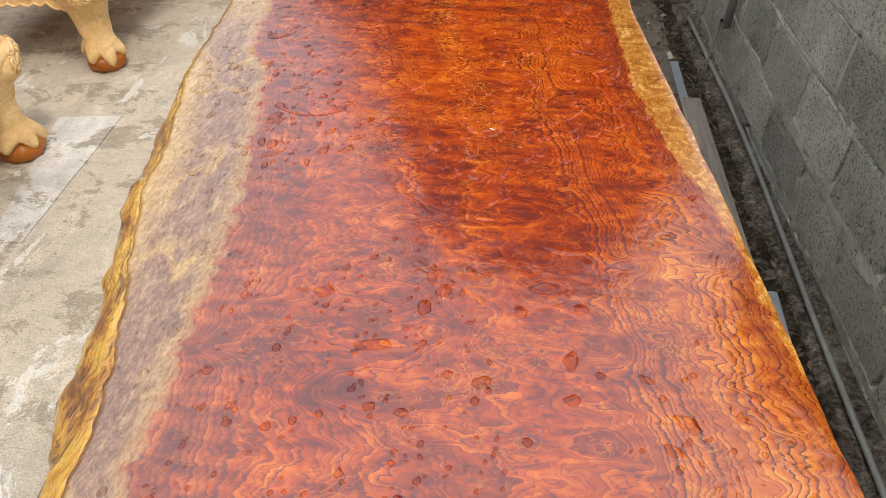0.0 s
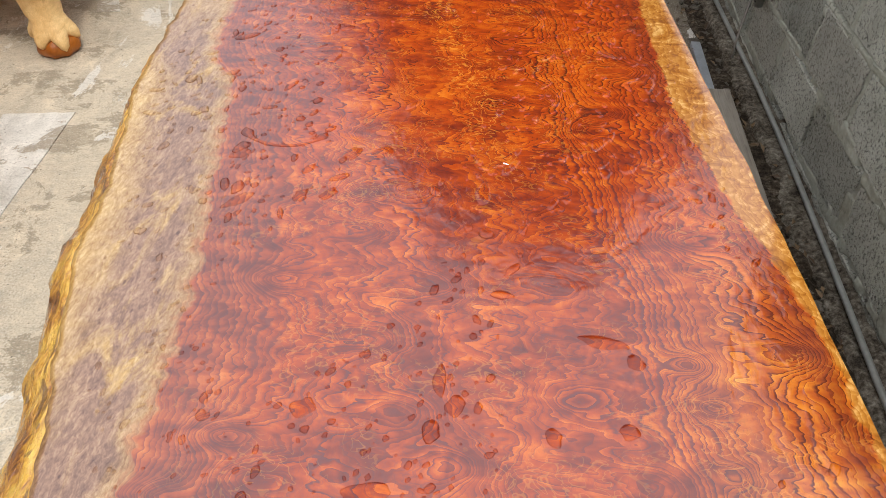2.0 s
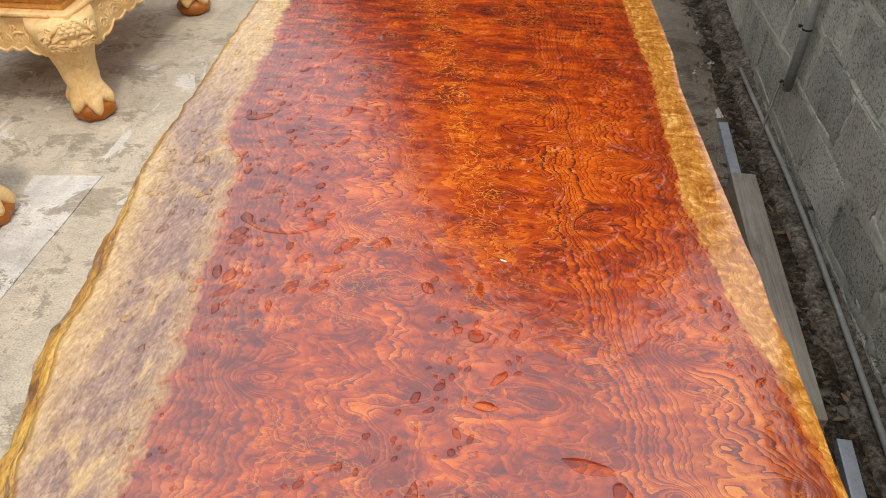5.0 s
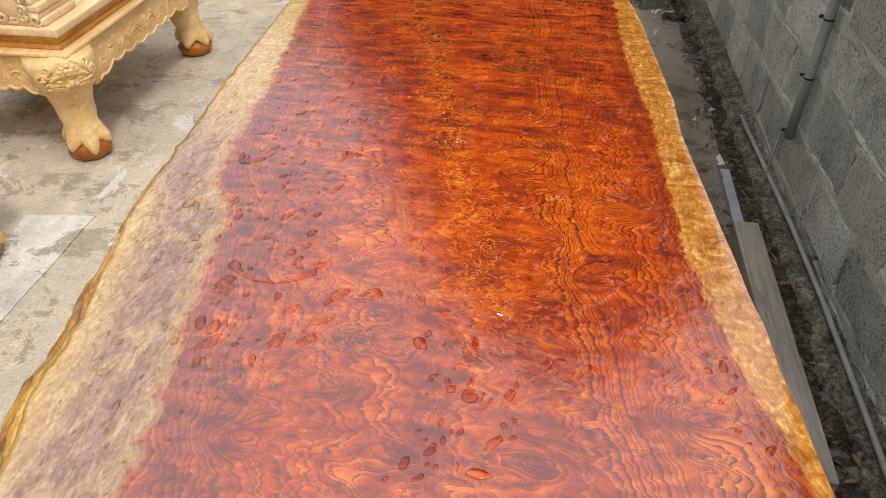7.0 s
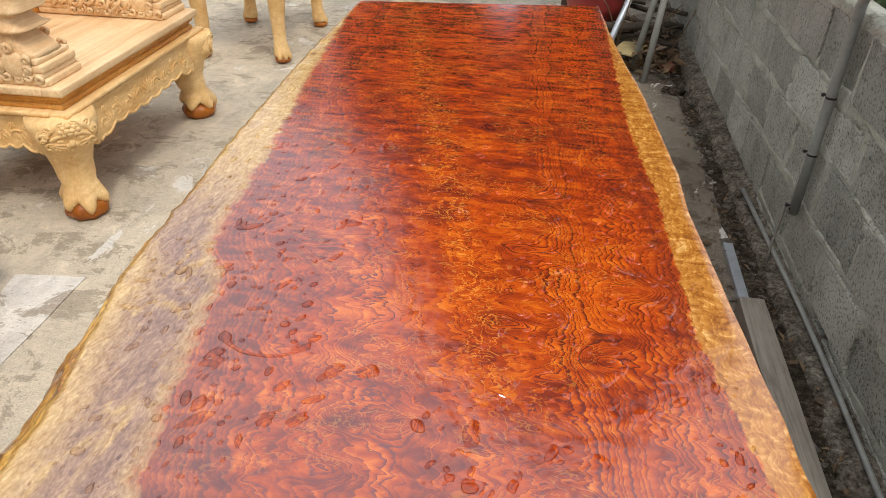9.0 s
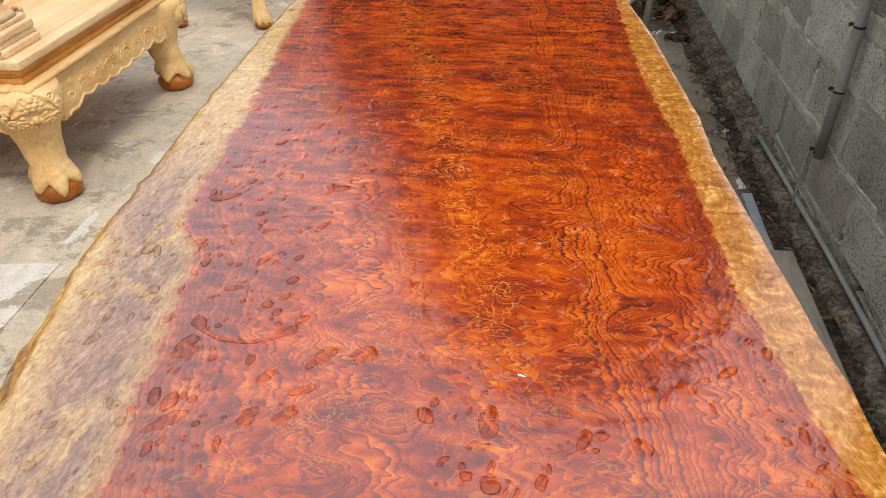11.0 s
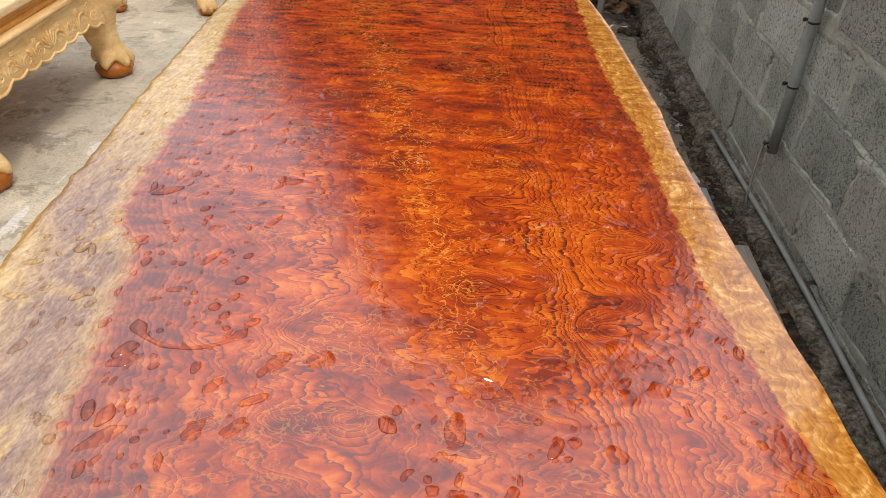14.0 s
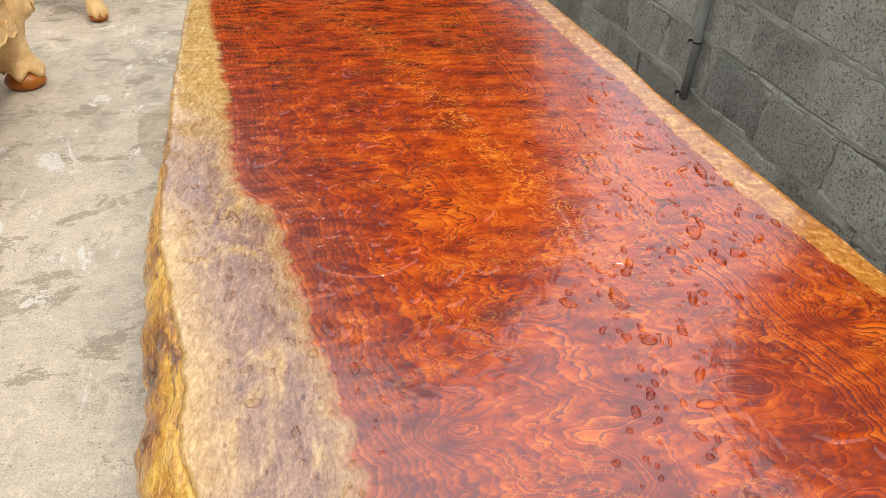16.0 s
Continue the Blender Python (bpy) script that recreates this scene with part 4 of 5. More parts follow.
def apron(parent, length, height, m):
    """A carved apron board with a scalloped lower edge; m lays its local y along the side, x outward."""
    b = bmesh.new()
    n = 72

    def lower(f):
        u = abs(f - 0.5) * 2
        wave = 0.016 * abs(math.sin(u * math.pi * 4.5))
        return height - 0.135 - 0.020 * (1 - u) - wave - 0.045 * max(0.0, (u - 0.62) / 0.38) * math.sin(min(1.0, (u - 0.62) / 0.38) * 2.4)

    rings = []
    for i in range(n + 1):
        f = i / n
        y, low = (f - 0.5) * length, lower(f)
        rings.append([m @ Vector(p) for p in ((-0.020, y, height), (0.020, y, height), (0.032, y, height - 0.012), (0.020, y, height - 0.026), (0.026, y, (height + low) / 2), (0.034, y, low + 0.016), (0.030, y, low), (-0.010, y, low), (-0.020, y, low + 0.02))])
    loft(b, rings)
    board = part("apron", b, WOOD, parent)
    b = bmesh.new()
    tube(b, [m @ Vector((0.034, (i / n - 0.5) * length, lower(i / n) + 0.008)) for i in range(2, n - 1)], 0.0065, 8)
    part("lip", b, WOOD, board, "rounded carved lip along the scalloped edge")
    for side in (-1, 1):
        for c, r, z, a0 in ((0.08, 0.036, 0.108, 0.3), (0.19, 0.032, 0.104, 2.0), (0.30, 0.036, 0.106, 0.8), (0.41, 0.030, 0.112, 3.0)):
            b = bmesh.new()
            pts = spiral((0.0285, 0, 0), r, 0.005, 1.35, a0)
            tube(b, [m @ Vector((p[0], side * (c * length + p[1]), height - z + p[2])) for p in pts], 0, 6, [0.0062 - 0.0034 * k / 17 for k in range(18)])
            part("carved_scroll", b, WOOD, board)
        for c, z in ((0.135, 0.128), (0.245, 0.122), (0.36, 0.126)):
            b = bmesh.new()
            for q in range(5):
                a = math.pi * (0.20 + 0.15 * q)
                pts = [m @ Vector((0.0280, side * (c * length) + (0.006 + 0.058 * k / 4) * math.cos(a + 0.10 * k), height - z - 0.012 + (0.006 + 0.058 * k / 4) * math.sin(a + 0.10 * k))) for k in range(5)]
                tube(b, pts, 0, 6, [0.003, 0.005, 0.006, 0.005, 0.002])
            part("carved_leaf", b, WOOD, board)
        for c, z in ((0.10, 0.062), (0.27, 0.058), (0.385, 0.060)):
            b = bmesh.new()
            blob(b, m @ Vector((0.0225, side * c * length, height - z)), (0.007, 0.009, 0.008), 10, 6)
            for q in range(6):
                a = q * math.pi / 3
                blob(b, m @ Vector((0.0225, side * c * length + 0.012 * math.cos(a), height - z + 0.010 * math.sin(a))), (0.0055, 0.008, 0.007), 8, 5)
            part("carved_rosette", b, WOOD, board)
    b = bmesh.new()
    for q in range(7):
        a = math.pi * (0.14 + 0.12 * q)
        tube(b, [m @ Vector((0.0280, (0.004 + 0.066 * k / 4) * math.cos(a), height - 0.128 + (0.004 + 0.076 * k / 4) * math.sin(a))) for k in range(5)], 0, 6, [0.004, 0.007, 0.008, 0.007, 0.003])
    part("carved_palmette", b, WOOD, board)
    return board


def armchair(m):
    """A wide carved armchair. Local x points to its front (0 at the front edge), y along its width."""
    chair = root("carved_armchair", m, "large pale wooden armchair carved with lion masks and scrolls", "armchair", "carved armchairs in the yard")
    W, D, SEAT, LEDGE = 0.62, 0.86, 0.60, 0.500
    b = bmesh.new()
    for x0, x1, y0, y1 in ((-0.085, 0.0, -W, W), (-D, -D + 0.085, -W, W), (-D + 0.085, -0.085, -W, -W + 0.085), (-D + 0.085, -0.085, W - 0.085, W)):
        box(b, (x0, y0, SEAT - 0.036), (x1, y1, SEAT), 0.008, 2)
    part("seat_rim", b, BOARD, chair, "pale planed rim with rounded edge")
    for k, (x0, x1) in enumerate(((-0.313, -0.088), (-0.543, -0.318), (-D + 0.088, -0.548))):
        b = bmesh.new()
        box(b, (x0, -W + 0.088, SEAT - 0.030), (x1, W - 0.088, SEAT - 0.003 - 0.0005 * k), 0.0025, 1)
        part("seat_board", b, BOARD, chair, smooth=False)
    b = bmesh.new()
    for a, (o, z) in enumerate(((0.022, SEAT - 0.036), (0.036, SEAT - 0.056), (0.028, SEAT - 0.078))):
        box(b, (-D + o, -W + o, z - 0.023), (-o, W - o, z + 0.001), 0.005, 1)
    part("recessed_moulding", b, STAINED, chair, "orange-stained recessed moulding under the seat")
    b = bmesh.new()
    for x0, x1, y0, y1 in ((-0.075, 0.012, -W - 0.012, W + 0.012), (-D - 0.012, -D + 0.075, -W - 0.012, W + 0.012), (-D + 0.075, -0.075, -W - 0.012, -W + 0.075), (-D + 0.075, -0.075, W - 0.075, W + 0.012)):
        box(b, (x0, y0, LEDGE - 0.020), (x1, y1, LEDGE), 0.007, 2)
    part("ledge", b, WOOD, chair)
    for sx, sy in ((1, -1), (1, 1), (-1, -1), (-1, 1)):
        claw_leg(chair, -0.075 if sx > 0 else -D + 0.075, sy * (W - 0.055), sx, sy, LEDGE - 0.02)
    apron(chair, 2 * W - 0.28, LEDGE - 0.018, pose(-0.030, 0, 0))
    apron(chair, 2 * W - 0.28, LEDGE - 0.018, pose(-D + 0.030, 0, 0, 0, 0, 180))
    apron(chair, D - 0.28, LEDGE - 0.018, pose(-D / 2, -W + 0.030, 0, 0, 0, -90))
    apron(chair, D - 0.28, LEDGE - 0.018, pose(-D / 2, W - 0.030, 0, 0, 0, 90))
    for sy in (-1, 1):
        b = bmesh.new()
        yc = sy * (W - 0.135)
        for k, (h0, h1, o) in enumerate(((0.0, 0.030, 0.0), (0.030, 0.054, 0.016), (0.054, 0.084, 0.008), (0.084, 0.106, 0.030))):
            box(b, (-D + 0.10, yc - 0.112, SEAT + h0 - 0.001), (-0.055 - o, yc + 0.112, SEAT + h1), 0.009, 3)
        arm = part("arm", b, BOARD, chair)
        # the post: a sloping shoulder, a neck with two flared ledges, a swelling head
        b = bmesh.new()
        profile = ((0.104, -0.205, 0.118, 0.100), (0.125, -0.210, 0.105, 0.098), (0.165, -0.225, 0.062, 0.090), (0.190, -0.230, 0.052, 0.084), (0.203, -0.218, 0.098, 0.104), (0.212, -0.215, 0.108, 0.108), (0.218, -0.222, 0.084, 0.098), (0.245, -0.228, 0.058, 0.086), (0.262, -0.226, 0.062, 0.086), (0.274, -0.216, 0.098, 0.102), (0.283, -0.212, 0.106, 0.106), (0.290, -0.216, 0.092, 0.098), (0.330, -0.210, 0.100, 0.096), (0.372, -0.212, 0.104, 0.094), (0.400, -0.225, 0.092, 0.086))
        loft(b, [ring(x, yc, SEAT + z, rx, ry, 36, 5.0) for z, x, rx, ry in profile])
        part("arm_post", b, BOARD, arm, "carved arm post with flared ledges")
        for side in (-1, 1):
            ys = yc + side * 0.112

            def scroll(x, z, r0, turns, a0, sense, thick, out=0.0, boss=False):
                b = bmesh.new()
                pts = []
                for k in range(20):
                    f = k / 19
                    r, a = r0 * (1 - 0.82 * f), a0 + sense * turns * 6.283 * f
                    pts.append((x + r * math.cos(a), ys + side * (out + 0.006 * f), SEAT + z + r * math.sin(a)))
                tube(b, pts, 0, 8, [thick * (0.55 + 0.45 * math.sin(math.pi * (k + 1) / 21)) for k in range(20)])
                if boss:
                    blob(b, (x, ys - side * 0.012, SEAT + z), (r0 * 1.2, 0.026, r0 * 1.2), 12, 8)
                part("carved_scroll", b, BOARD, arm)

            b = bmesh.new()
            blob(b, (-0.185, ys - side * 0.004, SEAT + 0.082), (0.052, 0.022, 0.056), 24, 14)
            part("carved_ball", b, BOARD, arm)
            for k in range(11):
                scroll(-0.085 - 0.047 * k, 0.026 + 0.010 * (k % 2), 0.026 - 0.004 * (k % 3), 1.3, 0.6 * k, 1 if k % 2 else -1, 0.0095)
            for x, z, r in ((-0.125, 0.070, 0.020), (-0.118, 0.108, 0.022), (-0.252, 0.075, 0.024), (-0.262, 0.118, 0.026), (-0.305, 0.060, 0.022), (-0.330, 0.100, 0.028), (-0.385, 0.070, 0.026), (-0.400, 0.125, 0.030), (-0.46, 0.090, 0.030), (-0.53, 0.080, 0.030), (-0.185, 0.150, 0.022)):
                scroll(x, z, r, 1.4, 9 * x, 1 if x < -0.2 else -1, 0.010, 0.004)
            for k in range(9):
                b = bmesh.new()
                tube(b, [(-0.27 - 0.05 * k + 0.012 * q, ys + side * (0.004 + 0.006 * math.sin(q)), SEAT + 0.045 + 0.014 * q + 0.008 * math.sin(k * 2 + q)) for q in range(6)], 0, 8, [0.004, 0.009, 0.011, 0.010, 0.008, 0.003])
                part("carved_leaf", b, BOARD, arm)
            ys = yc + side * 0.096
            for x, z, r in ((-0.27, 0.16, 0.026), (-0.31, 0.20, 0.030), (-0.29, 0.25, 0.028), (-0.33, 0.29, 0.030), (-0.30, 0.34, 0.034), (-0.24, 0.33, 0.024), (-0.20, 0.36, 0.022), (-0.36, 0.24, 0.026), (-0.37, 0.34, 0.030)):
                scroll(x, z, r, 1.5, 5 * x + 7 * z, 1, 0.011, -0.004, True)
        b = bmesh.new()
        tube(b, [(-0.13, yc, SEAT + 0.415), (-0.30, yc, SEAT + 0.425), (-0.50, yc, SEAT + 0.40), (-D + 0.08, yc, SEAT + 0.43)], 0, 14, [0.055, 0.048, 0.045, 0.05])
        part("armrest", b, WOOD, arm)
    b = bmesh.new()
    box(b, (-D + 0.02, -W + 0.06, SEAT - 0.001), (-D + 0.10, W - 0.06, SEAT + 0.09), 0.012, 2)
    back = part("back_rail", b, STAINED, chair, "orange-stained carved lower back rail")
    b = bmesh.new()
    box(b, (-D + 0.035, -W + 0.08, SEAT + 0.088), (-D + 0.080, W - 0.08, SEAT + 0.52), 0.010, 2)
    part("back_panel", b, WOOD, back)
    return chair


chair = armchair(pose(-1.965, 3.985, 0, 0, 0, 2.4))
copy_thing(chair, pose(-1.90, 2.06, 0, 0, 0, 2.4))


def side_table(m):
    table = root("carved_side_table", m, "pale wooden side table with slim curved claw-foot legs", "side table")
    for sx, sy in ((1, -1), (1, 1), (-1, -1), (-1, 1)):
        cx, cy = sx * 0.28, sy * 0.43
        b = bmesh.new()
        prof = ((0.045, 0.050, 0.006), (0.07, 0.056, 0.008), (0.10, 0.050, 0.002), (0.15, 0.042, -0.004), (0.25, 0.044, -0.006), (0.40, 0.054, 0.0), (0.52, 0.064, 0.008), (0.62, 0.070, 0.010))
        loft(b, [ring(cx + sx * d, cy + sy * d, z, r, r, 20, 2.6) for z, r, d in prof])
        for ax, ay in ((sx, 0.1 * sy), (0.1 * sx, sy), (0.72 * sx, 0.72 * sy)):
            tube(b, [(cx + ax * t, cy + ay * t, z) for t, z in ((0.01, 0.09), (0.035, 0.075), (0.055, 0.052), (0.064, 0.030))], 0, 10, [0.022, 0.026, 0.022, 0.009])
        leg = part("leg", b, WOOD, table)
        b = bmesh.new()
        blob(b, (cx + sx * 0.01, cy + sy * 0.01, 0.026), (0.056, 0.056, 0.027), 20, 8)
        part("claw_ball", b, DEEP_STAIN, leg, "orange-stained carved ball under the claw")
    b = bmesh.new()
    box(b, (-0.30, -0.46, 0.60), (0.30, 0.46, 0.70), 0.012, 2)
    part("frame_rail", b, WOOD, table)
    b = bmesh.new()
    box(b, (-0.36, -0.52, 0.70), (0.36, 0.52, 0.74), 0.012, 2)
    part("tabletop", b, BOARD, table)
    return table


side_table(pose(-2.24, 5.96, 0, 0, 0, 2.4))


# ---- pipes and metal by the wall ----
def bar(name, points, r, material, label, category, group="", n=14):
    b = bmesh.new()
    tube(b, points, r, n)
    return tagged(finish(name, b, material), label, category, group)


bar("conduit_pipe", [(0.905, 4.16, 0.072), (0.935, 3.80, 0.068), (0.975, 3.31, 0.062), (0.997, 2.90, 0.058), (1.008, 2.45, 0.058), (1.018, 1.95, 0.056), (1.037, 1.45, 0.056), (1.06, 0.9, 0.056), (1.10, -0.2, 0.054)], 0.0095, PIPE, "long grey plastic conduit pipe lying along the wall footing", "pipe")

down = root("downpipe", pose(0, 0, 0), "grey plastic downpipe clamped upright to the block wall", "pipe")
b = bmesh.new()
tube(b, [(0.957, 3.60, 0.275), (0.957, 3.602, 0.6), (0.955, 3.604, 1.06), (0.958, 3.59, 1.10), (0.985, 3.56, 1.125), (1.03, 3.51, 1.13), (1.15, 3.40, 1.13)], 0.0185, 18)
part("pipe", b, PIPE, down)
for z in (0.525, 0.745, 0.295):
    b = bmesh.new()
    tube(b, [(0.957, 3.602, z - 0.0035), (0.957, 3.602, z + 0.0035)], 0.0196, 18)
    tube(b, [(0.934, 3.625, z), (0.990, 3.640, z)], 0.0045, 8)
    tube(b, [(0.932, 3.625, z), (0.938, 3.627, z)], 0.007, 8)
    part("clamp", b, BLACK, down, "black iron pipe clamp")
bar("loose_wire", [(0.945, 3.66, 0.29), (0.925, 3.62, 0.20), (0.905, 3.56, 0.11), (0.90, 3.53, 0.075)], 0.005, WIRE, "thin dull wire hanging from the downpipe", "wire", n=6)


def beam(name, ax, ay, bx, by, w, z0, z1, material, label, category, bev=0.005):
    d = Vector((bx - ax, by - ay, 0))
    b = bmesh.new()
    box(b, (-w / 2, -d.length / 2, 0), (w / 2, d.length / 2, z1 - z0), bev, 2)
    ob = finish(name, b, material, smooth=False)
    ob.matrix_world = pose((ax + bx) / 2, (ay + by) / 2, z0, 0, 0, math.degrees(math.atan2(-d.x, d.y)))
    return tagged(ob, label, category)


beam("timber_beam", 0.780, 3.21, 0.806, 2.12, 0.090, -0.002, 0.128, TIMBER, "weathered grey cracked timber beam lying beside the slab", "timber")
beam("steel_bar", 0.790, 3.735, 0.800, 3.215, 0.040, 0.004, 0.030, GALV, "short galvanised steel bar lying on the soil", "steel bar", 0.002)
beam("steel_bar", 0.918, 2.13, 0.905, 1.35, 0.038, 0.006, 0.046, GALV, "galvanised steel bar lying beside the timber beam", "steel bar", 0.002)
beam("dark_plank", 0.78, 2.08, 0.86, 0.70, 0.10, -0.002, 0.05, TIMBER, "dark weathered plank lying beside the slab", "plank")

# ---- far end: poles and rubbish ----
bar("steel_pole", [(0.45, 5.97, 0.0), (0.66, 6.35, 1.05)], 0.022, PIPE, "grey steel pole leaning at the end of the yard", "pole", "leaning poles")
bar("steel_pole", [(0.515, 5.70, 0.0), (0.64, 6.10, 1.05)], 0.022, PIPE, "grey steel pole leaning at the end of the yard", "pole", "leaning poles")
bar("steel_pole", [(0.20, 5.75, 0.02), (0.52, 6.55, 0.75)], 0.022, GALV, "pale steel pole leaning behind the slab", "pole", "leaning poles")


rnd = random.Random(21)
b = bmesh.new()
for k in range(900):
    y = 0.3 + 5.6 * rnd.random()
    r = 0.003 + 0.017 * rnd.random() ** 2.6
    reach = 0.26 - 0.12 * max(0.0, min(1.0, (y - 2.9) / 0.8))
    blob(b, on_wall(y, 0.006 + r * 0.4, 0.05 + reach * rnd.random()), (r * rnd.uniform(0.7, 1.6), r * rnd.uniform(0.8, 1.3), r * 0.55), 6, 4, 0.9, k * 0.37)
tagged(finish("rubble", b, plain("grey_stone_chips", (0.115, 0.098, 0.075), 0.9, 0.0, 0.75, 40.0, 0.003), smooth=False), "small grey stone chips and mortar crumbs on the soil", "rubble", "", "stuff")


def litter(name, spots, count, size, seed, label):
    r = random.Random(seed)
    b = bmesh.new()
    for _ in range(count):
        (x0, x1), (y0, y1), (z0, z1) = spots
        c = Vector((r.uniform(x0, x1), r.uniform(y0, y1), z0 + (z1 - z0) * r.random() ** 2))
        q = Euler((r.uniform(-0.6, 0.6), r.uniform(-0.6, 0.6), r.uniform(0, 6.3))).to_matrix()
        k = size * r.uniform(0.5, 1.4)
        v = [b.verts.new(c + q @ Vector(o)) for o in ((0, -k, 0), (0.40 * k, -0.1 * k, 0.25 * k), (0, k, 0.1 * k), (-0.40 * k, -0.1 * k, 0.25 * k))]
        b.faces.new((v[0], v[1], v[2]))
        b.faces.new((v[0], v[2], v[3]))
    return tagged(finish(name, b, DRY, smooth=False), label, "leaf litter", "", "stuff")


litter("leaf_litter", ((0.15, 0.78), (5.75, 6.9), (0.01, 0.14)), 700, 0.045, 3, "dry brown leaf litter heaped at the end of the yard")
litter("leaf_litter", ((0.86, 0.99), (1.2, 3.3), (0.018, 0.040)), 170, 0.018, 6, "small dry leaves and twigs caught in the soil by the wall")
litter("leaf_litter", ((0.70, 0.90), (2.2, 5.4), (0.016, 0.035)), 130, 0.020, 4, "scattered dry leaves on the soil by the wall")
for k in range(13):
    x0, y0 = rnd.uniform(0.05, 0.75), rnd.uniform(6.15, 6.9)
    a, l, z = rnd.uniform(-0.7, 0.7), rnd.uniform(0.35, 0.7), 0.05 + 0.06 * (k // 3)
    pts = [(x0 + (f - 0.5) * l * math.cos(a), y0 + (f - 0.5) * l * math.sin(a), z + 0.03 * math.sin(5 * f + k)) for f in (0, 0.33, 0.66, 1)]
    r = rnd.uniform(0.014, 0.034)
    b = bmesh.new()
    tube(b, pts, 0, 9, [r, r * 0.95, r * 0.9, r * 0.8])
    tagged(finish("firewood_log", b, TRUNK), "dark bark-covered branch in a heap", "log", "heap of branches")
for k in range(9):
    x0, y0 = rnd.uniform(0.30, 0.75), rnd.uniform(6.0, 6.6)
    pts = [(x0 + 0.10 * f * math.sin(k * 2.3) * 2, y0 - 0.12 * f, 0.10 + 0.28 * f + 0.05 * math.sin(3 * f + k)) for f in (0, 0.4, 0.8, 1.2)]
    bar("dry_twig", pts, 0.004, DRY, "thin dry twig sticking out of the heap", "twig", "dry twigs", 5)
b = bmesh.new()
loft(b, [ring(0.17, 6.55, z, r, r, 28) for z, r in ((0.20, 0.20), (0.30, 0.235), (0.42, 0.265), (0.44, 0.285), (0.455, 0.28), (0.44, 0.255), (0.24, 0.19))])
tagged(finish("red_basin", b, RED), "faded red plastic basin on the branch heap", "basin")
ob = beam("yellowed_board", 0.36, 5.95, 0.47, 6.22, 0.17, 0.10, 0.115, OCHRE, "yellowed warped board lying on the leaf litter", "board")
ob = beam("broken_brick", 0.64, 5.93, 0.72, 5.98, 0.07, 0.01, 0.06, BRICK, "broken red brick on the ground by the wall", "brick", 0.008)
b = bmesh.new()
for k in range(9):
    blob(b, (0.69 + rnd.uniform(-0.06, 0.06), 5.56 + rnd.uniform(-0.05, 0.05), 0.015 + rnd.uniform(0, 0.02)), (rnd.uniform(0.015, 0.035), rnd.uniform(0.015, 0.03), rnd.uniform(0.010, 0.02)), 9, 6, 0.6, k)
tagged(finish("dirt_clod", b, SOIL), "dark clod of dirt on the concrete", "clod")
b = bmesh.new()
tube(b, [(0.60 + 0.035 * math.cos(a), 6.02 + 0.055 * math.sin(a), 0.62 + 0.02 * math.sin(2 * a)) for a in [k * 0.35 for k in range(19)]], 0.008, 6)
tagged(finish("rusty_tie", b, plain("rusty_wire", (0.16, 0.065, 0.03), 0.8, 0.2)), "rusty wire tie binding the leaning poles", "wire tie")

# ---- tree and shrub ----
def leaves(b, centre, radii, count, size, seed):
    rnd = random.Random(seed)
    for _ in range(count):
        while True:
            p = Vector((rnd.uniform(-1, 1), rnd.uniform(-1, 1), rnd.uniform(-1, 1)))
            if 0.2 < p.length < 1:
                break
        if noise.noise(p * 2.1 + Vector((seed, 0, 0))) < -0.30:
            continue
        c = Vector([centre[i] + p[i] * radii[i] for i in range(3)])
        q = Euler((rnd.uniform(-1.1, 1.1), rnd.uniform(-1.1, 1.1), rnd.uniform(0, 6.3))).to_matrix()
        s = size * rnd.uniform(0.6, 1.3)
        v = [b.verts.new(c + q @ Vector(o)) for o in ((0, -s, 0), (0.42 * s, -0.1 * s, 0.10 * s), (0, s, -0.06 * s), (-0.42 * s, -0.1 * s, 0.10 * s))]
        b.faces.new((v[0], v[1], v[2]))
        b.faces.new((v[0], v[2], v[3]))


def tree(m, clumps, trunk, limbs, size, label, category, seed):
    t = root("tree" if category == "tree" else "shrub", m, label, category)
    b = bmesh.new()
    tube(b, trunk[0], 0, 10, trunk[1])
    for pts, rad in limbs:
        tube(b, pts, 0, 7, rad)
    part("trunk", b, TRUNK, t)
    b = bmesh.new()
    for k, (c, r, n) in enumerate(clumps):
        leaves(b, c, r, n, size, seed + k)
    part("crown", b, LEAF, t, smooth=False)
    return t


